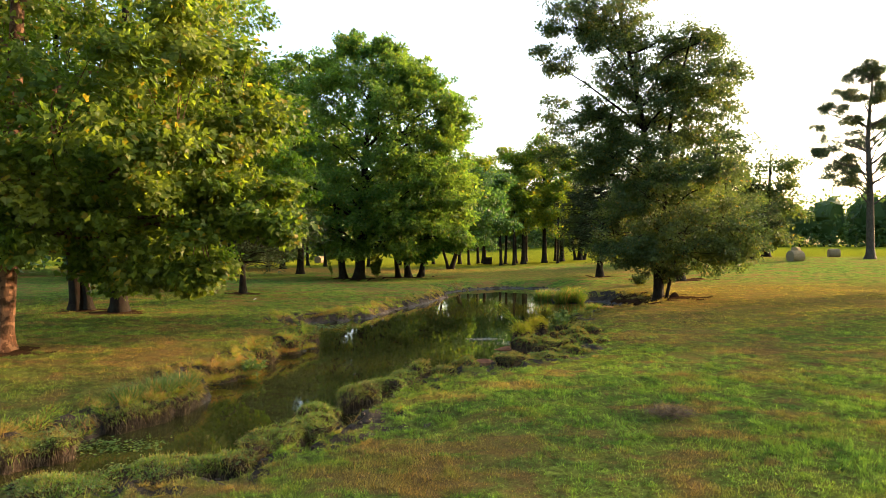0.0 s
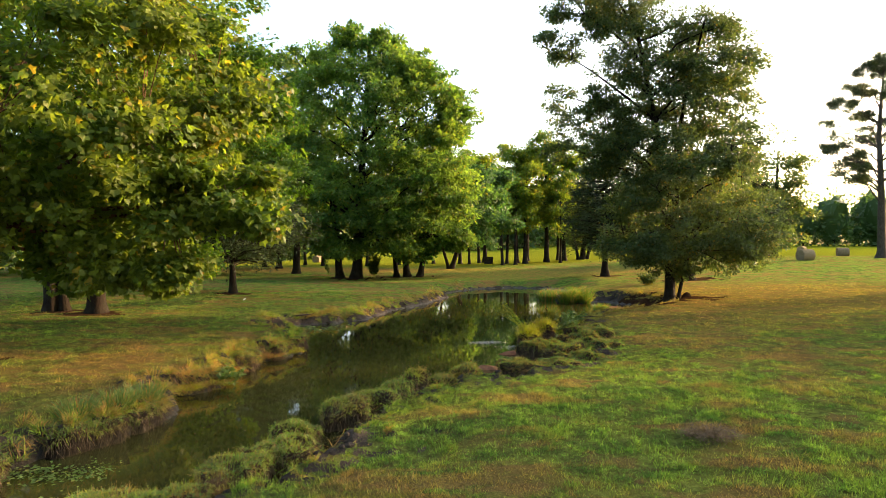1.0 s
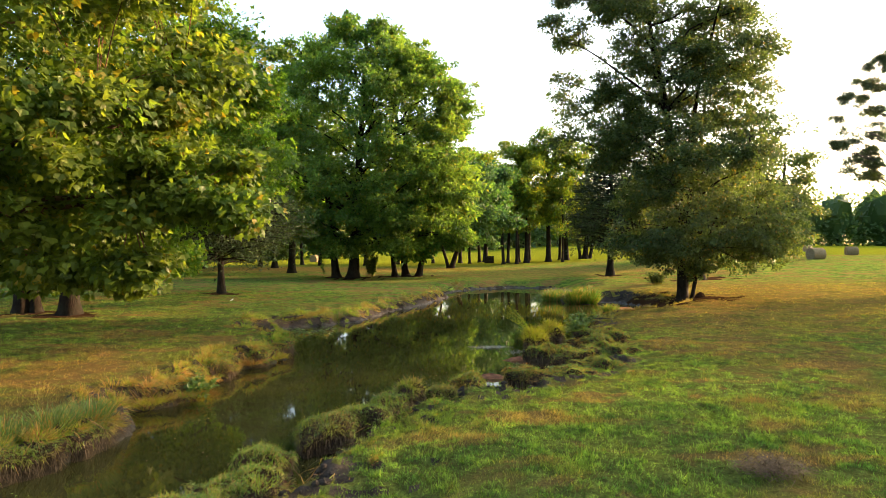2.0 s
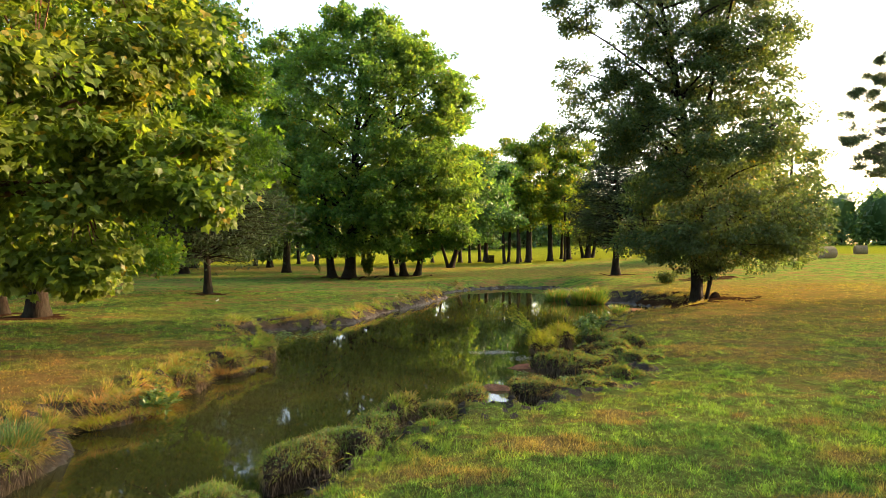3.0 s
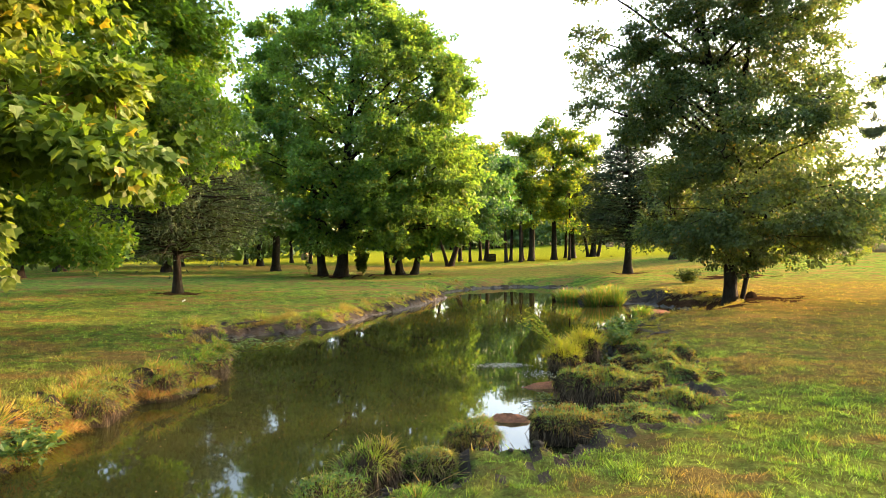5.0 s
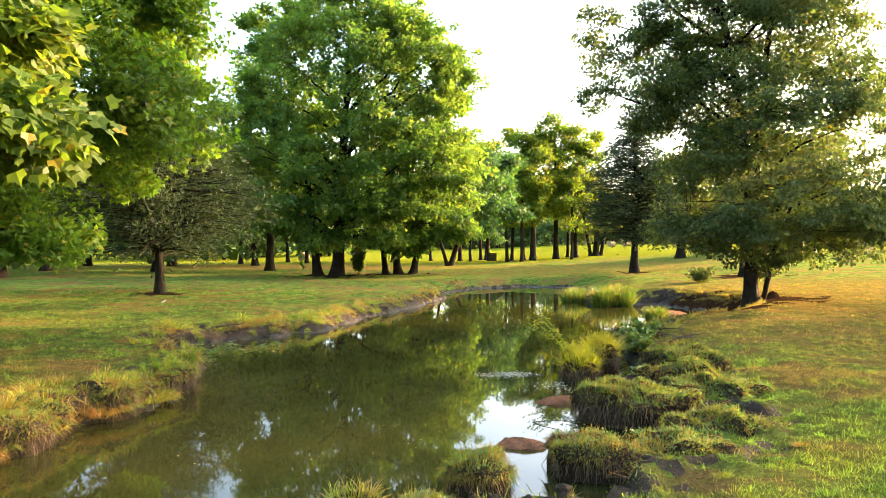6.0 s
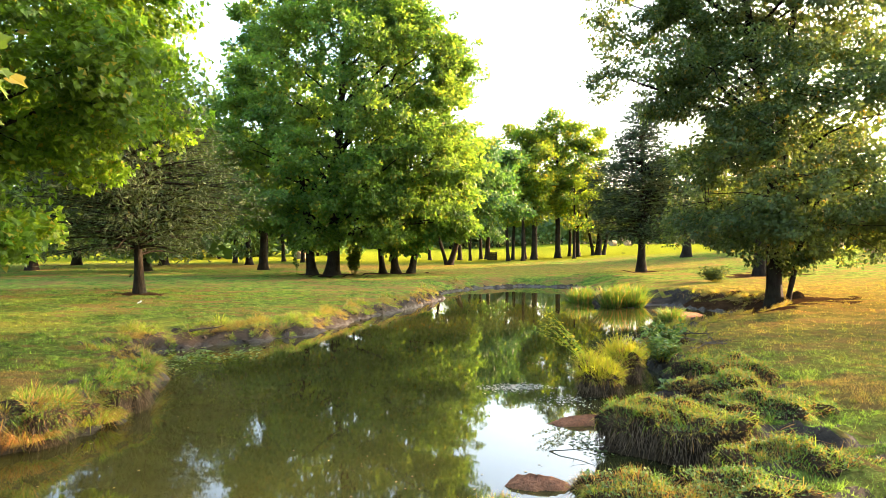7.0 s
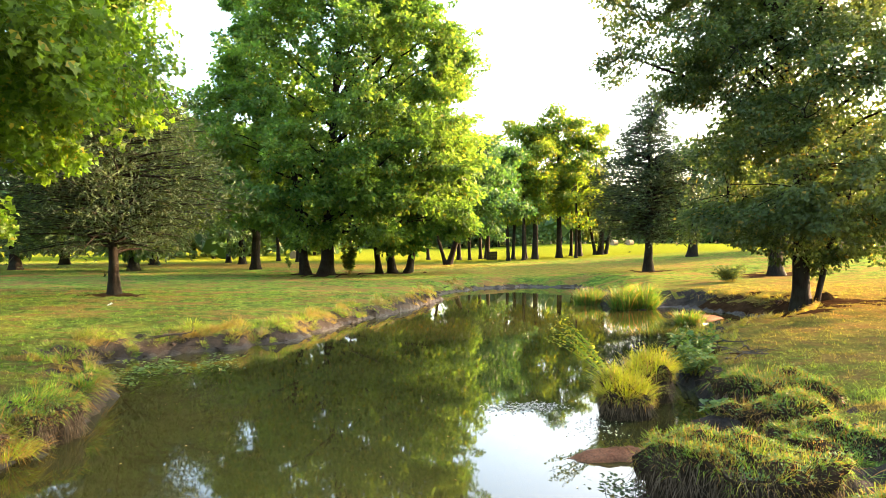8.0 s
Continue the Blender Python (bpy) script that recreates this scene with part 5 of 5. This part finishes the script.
leafy_plant("sapling", (-6.4, 57.6), 0.7, 2.3, 14, 0.22, M_FAR, "thin leafy sapling beside the maple", 438)
leafy_plant("sapling", (-10.2, 56.0), 0.25, 2.6, 3, 0.15, M_MAPLE, "thin leaning sapling with few leaves", 439, lean=(-0.5, 0))


def floating_mat(at, rx, ry, n, size, mat, label, seed, lift=0.05, name="water_weed"):
    """Leaves lying on the water in a ragged raft."""
    g = np.random.default_rng(seed)
    root = thing(name, (*at, 0.004), label, "water plant")
    c = in_ball(max(6, n // 14), g, 2)[:, :2] * [rx, ry]
    p = c[g.integers(0, len(c), n)] + g.normal(0, 0.13, (n, 2))
    P = np.c_[p, g.uniform(0.0, lift, n)]
    N = g.normal(0, 0.25, P.shape) + [0, 0, 1]
    np_part("leafage", scatter(OVAL, P, g.normal(0, 1, P.shape) * [1, 1, 0.12], N, size * g.uniform(0.5, 1.4, n)), mat, root, stuff=True)
    return root


floating_mat((-4.8, 26.3), 1.5, 0.9, 330, 0.1, M_WEED, "ragged raft of pale green water weed", 441, 0.2)
floating_mat((-6.0, 25.2), 0.8, 0.8, 200, 0.09, M_WEED, "ragged raft of pale green water weed", 442, 0.14)
floating_mat((-5.9, 10.9), 0.9, 0.5, 480, 0.06, M_WEED, "ragged raft of green water weed by the bank", 443, 0.08)
floating_mat((-5.0, 9.9), 0.5, 0.25, 170, 0.055, M_WEED, "ragged raft of green water weed by the bank", 444, 0.06)
floating_mat((1.5, 23.4), 0.6, 0.25, 420, 0.045, M_SCUM, "thin pale scum and leaf litter on the water", 445, 0.012, "floating_litter")
floating_mat((2.3, 22.5), 0.45, 0.6, 200, 0.035, M_SCUM, "thin pale scum and leaf litter on the water", 446, 0.012, "floating_litter")
floating_mat((2.2, 20.2), 0.35, 0.4, 110, 0.06, M_OAK, "dark sunken twigs and leaves at the clod's foot", 447, 0.06, "floating_litter")
g_f = np.random.default_rng(448)
fl = np.stack([g_f.uniform(-5, 6, 900), g_f.uniform(12, 44, 900)], 1)
fl = fl[(shore_distance(fl[:, 0], fl[:, 1]) < -0.5)]
speck = new("floating_speck", mesh_np("floating_speck", *scatter(OVAL, np.c_[fl, np.full(len(fl), 0.004)], g_f.normal(0, 1, (len(fl), 3)) * [1, 1, 0], np.tile([0, 0, 1.0], (len(fl), 1)), g_f.uniform(0.012, 0.045, len(fl))), [M_HAY]))
tagged(speck, "tiny pale seeds and leaf bits floating on the water", "litter", kind="stuff")


def mud_bar(at, rx, ry, top, turn, seed, mat, label):
    """A low rounded hump of mud."""
    g = np.random.default_rng(seed)
    m, prof = 36, [(0.02, 1.0), (0.3, 0.95), (0.55, 0.78), (0.78, 0.5), (0.93, 0.2), (1.05, -0.1), (1.3, -0.7)]
    th = np.linspace(0, 2 * np.pi, m, endpoint=False)
    lob = 1 + 0.15 * np.sin(2 * th + seed) + 0.1 * np.sin(3 * th + seed * 1.7) + 0.05 * np.sin(7 * th)
    v = np.concatenate([np.stack([np.cos(th) * r * lob * rx, np.sin(th) * r * lob * ry, np.full(m, h * top) + g.normal(0, 0.012, m)], 1) for r, h in prof])
    i, j = np.meshgrid(np.arange(len(prof) - 1), np.arange(m), indexing="ij")
    f = np.stack([(i + 1) * m + j, (i + 1) * m + (j + 1) % m, i * m + (j + 1) % m, i * m + j], -1).reshape(-1, 4)
    ob = new("mud_mound", mesh_np("mud_mound", v, f, [mat], smooth=True))
    ob.location, ob.rotation_euler = (*at, 0), (0, 0, radians(turn))
    return tagged(ob, label, "mud mound")


mud_bar((1.28, 18.85), 0.31, 0.2, 0.1, -15, 1, M_REDMUD, "smooth reddish mud hump rising from the shallow water")
mud_bar((2.45, 21.2), 0.55, 0.24, 0.1, 5, 2, M_REDMUD, "flat reddish mud bar at the clod's foot")
mud_bar((3.75, 21.4), 0.55, 0.45, 0.42, 0, 3, M_SOIL, "bare brown earth mound between grass clods")
mud_bar((2.0, 18.2), 0.22, 0.12, 0.1, 0, 4, M_SOIL, "small dark mud lump in the shallows")
mud_bar((9.2, 34.9), 0.9, 0.5, 0.12, 20, 5, M_REDMUD, "flat reddish mud bar in the inlet")
mud_bar((12.85, 33.8), 0.5, 0.4, 0.98, 0, 6, M_LITTER, "heap of bare brown earth beside the oak")


def stick(at, to, r, seed, label):
    g = np.random.default_rng(seed)
    root = thing("dead_branch", at, label, "branch")
    d = np.array(to, float) - np.array(at, float)
    pl = bent((0, 0, 0), d, 8, 0.02, g)
    np_part("stem", tube(pl, np.linspace(r, r * 0.35, 8), 6), M_BARK_PALE, root, smooth=True)
    for k in (3, 5):
        tip = pl[k] + np.linalg.norm(d) * 0.3 * g.normal(0, 0.6, 3) * [1, 1, 0.5]
        np_part("side_twig", tube(bent(pl[k], tip, 4, 0.01, g), np.linspace(r * 0.5, r * 0.2, 4), 5), M_BARK_PALE, root)
    return root


stick((-6.3, 27.9, 0.42), (-5.6, 28.3, 0.5), 0.035, 1, "pale weathered stick on the muddy bank")
stick((-6.4, 17.7, 0.40), (-5.7, 17.2, 0.62), 0.02, 2, "bare dead twig poking out over the bank")
stick((1.6, 19.95, 0.0), (2.3, 19.7, 0.14), 0.008, 3, "dark dead twig lying in the shallow water")
stick((4.9, 25.9, 0.5), (5.9, 26.3, 0.7), 0.03, 4, "dead branch lying among the weeds")
stick((5.4, 26.2, 0.55), (6.1, 25.6, 0.68), 0.025, 5, "dead branch lying among the weeds")

# brush: a low pile of dead twigs behind the weeds
g_t = np.random.default_rng(452)
for k in range(9):
    x, y = 5.7 + g_t.uniform(-0.6, 0.6), 25.6 + g_t.uniform(-0.6, 0.6)
    z = float(land([x], [y])[0]) + g_t.uniform(0.03, 0.1)
    a = g_t.uniform(0, 2 * math.pi)
    stick((x, y, z), (x + math.cos(a) * g_t.uniform(0.5, 1.0), y + math.sin(a) * 0.6, z + g_t.uniform(-0.02, 0.2)), g_t.uniform(0.01, 0.022), 60 + k, "grey dead branch in a low brush pile")

# dry heap of raked stalks on the near meadow
g_h = np.random.default_rng(451)
heap = thing("straw_heap", (4.1, 10.95, float(land([4.1], [10.95])[0])), "grey-brown patch of matted dead stalks in the grass", "straw")
hp = in_ball(900, g_h, 2)[:, :2] * [0.46, 0.36]
np_part("stalk_mat", slivers(np.c_[hp, g_h.uniform(0.02, 0.12, 900)], g_h.normal(0, 1, (900, 3)) * [1, 1, 0.25] + [0, 0, 0.1], g_h.uniform(0.12, 0.35, 900), np.full(900, 0.012), g_h), M_ROOT, heap, stuff=True)

# feed crate under the far grove, and a scrap of litter on the lawn
crate = thing("feed_crate", (6.7, 92.0, float(land([6.7], [92.0])[0])), "dark weathered wooden crate under the grove", "crate")
for k in range(5):
    for side in (-0.5, 0.5):
        bm = bmesh.new()
        bmesh.ops.create_cube(bm, size=1, matrix=Matrix.Translation((0, side, 0.12 + 0.21 * k)) @ Matrix.Diagonal((1.3, 0.05, 0.18, 1)))
        me = bpy.data.meshes.new("board")
        bm.to_mesh(me)
        bm.free()
        me.materials.append(M_BARK)
        board = new("board", me)
        board.parent = crate
for sx in (-0.62, 0.62):
    bm = bmesh.new()
    bmesh.ops.create_cube(bm, size=1, matrix=Matrix.Translation((sx, 0, 0.54)) @ Matrix.Diagonal((0.06, 0.94, 1.06, 1)))
    me = bpy.data.meshes.new("end_panel")
    bm.to_mesh(me)
    bm.free()
    me.materials.append(M_BARK)
    end = new("end_panel", me)
    end.parent = crate
M_PAPER = plain_material("white_paper", (0.7, 0.7, 0.68), (0.85, 0.85, 0.83), 10, 0.7)
bm = bmesh.new()
bmesh.ops.create_grid(bm, x_segments=4, y_segments=4, size=0.06)
for v in bm.verts:
    v.co.z = 0.05 + 0.03 * math.sin(v.co.x * 40) + 0.025 * math.cos(v.co.y * 33)
bmesh.ops.solidify(bm, geom=bm.faces[:], thickness=0.004)
me = bpy.data.meshes.new("paper_scrap")
bm.to_mesh(me)
bm.free()
me.materials.append(M_PAPER)
scrap = new("paper_scrap", me)
scrap.location = (-10.3, 33.4, float(land([-10.3], [33.4])[0]) + 0.03)
tagged(scrap, "crumpled white paper scrap lying on the lawn", "litter")

# big drooping bunches of dry grass along the sunny bank, some coloured orange as sunlit
g_d = np.random.default_rng(459)
kinds = ((M_SUNLIT_DRY, "dry grass bunch coloured sunlit orange, slumping down the bank"), (M_BRIGHT, "yellowing grass bunch drooping to the water"), (M_TUSSOCK, "green grass bunch drooping to the water"))
k = 0
for x, y, nx_, ny_ in along([p for p in LEFT_SHORE if 14.5 < p[1] < 22], 0.42):
    hs = land(x + nx_ * reach, y + ny_ * reach)
    o = reach[int(np.argmax(hs > 0.22))] - g_d.uniform(0.05, 0.2)
    mat, text = kinds[int(g_d.choice(3, p=[0.25, 0.25, 0.5]))]
    bare_tuft("grass_bunch", (x + nx_ * o, y + ny_ * o), g_d.uniform(0.22, 0.38), 420, g_d.uniform(0.2, 0.32), 1.5, mat, text, "grass tuft", 460 + k, 0.009, 0.35, "tufts along the banks", z=g_d.uniform(0.1, 0.22), droop=0.55)
    k += 1
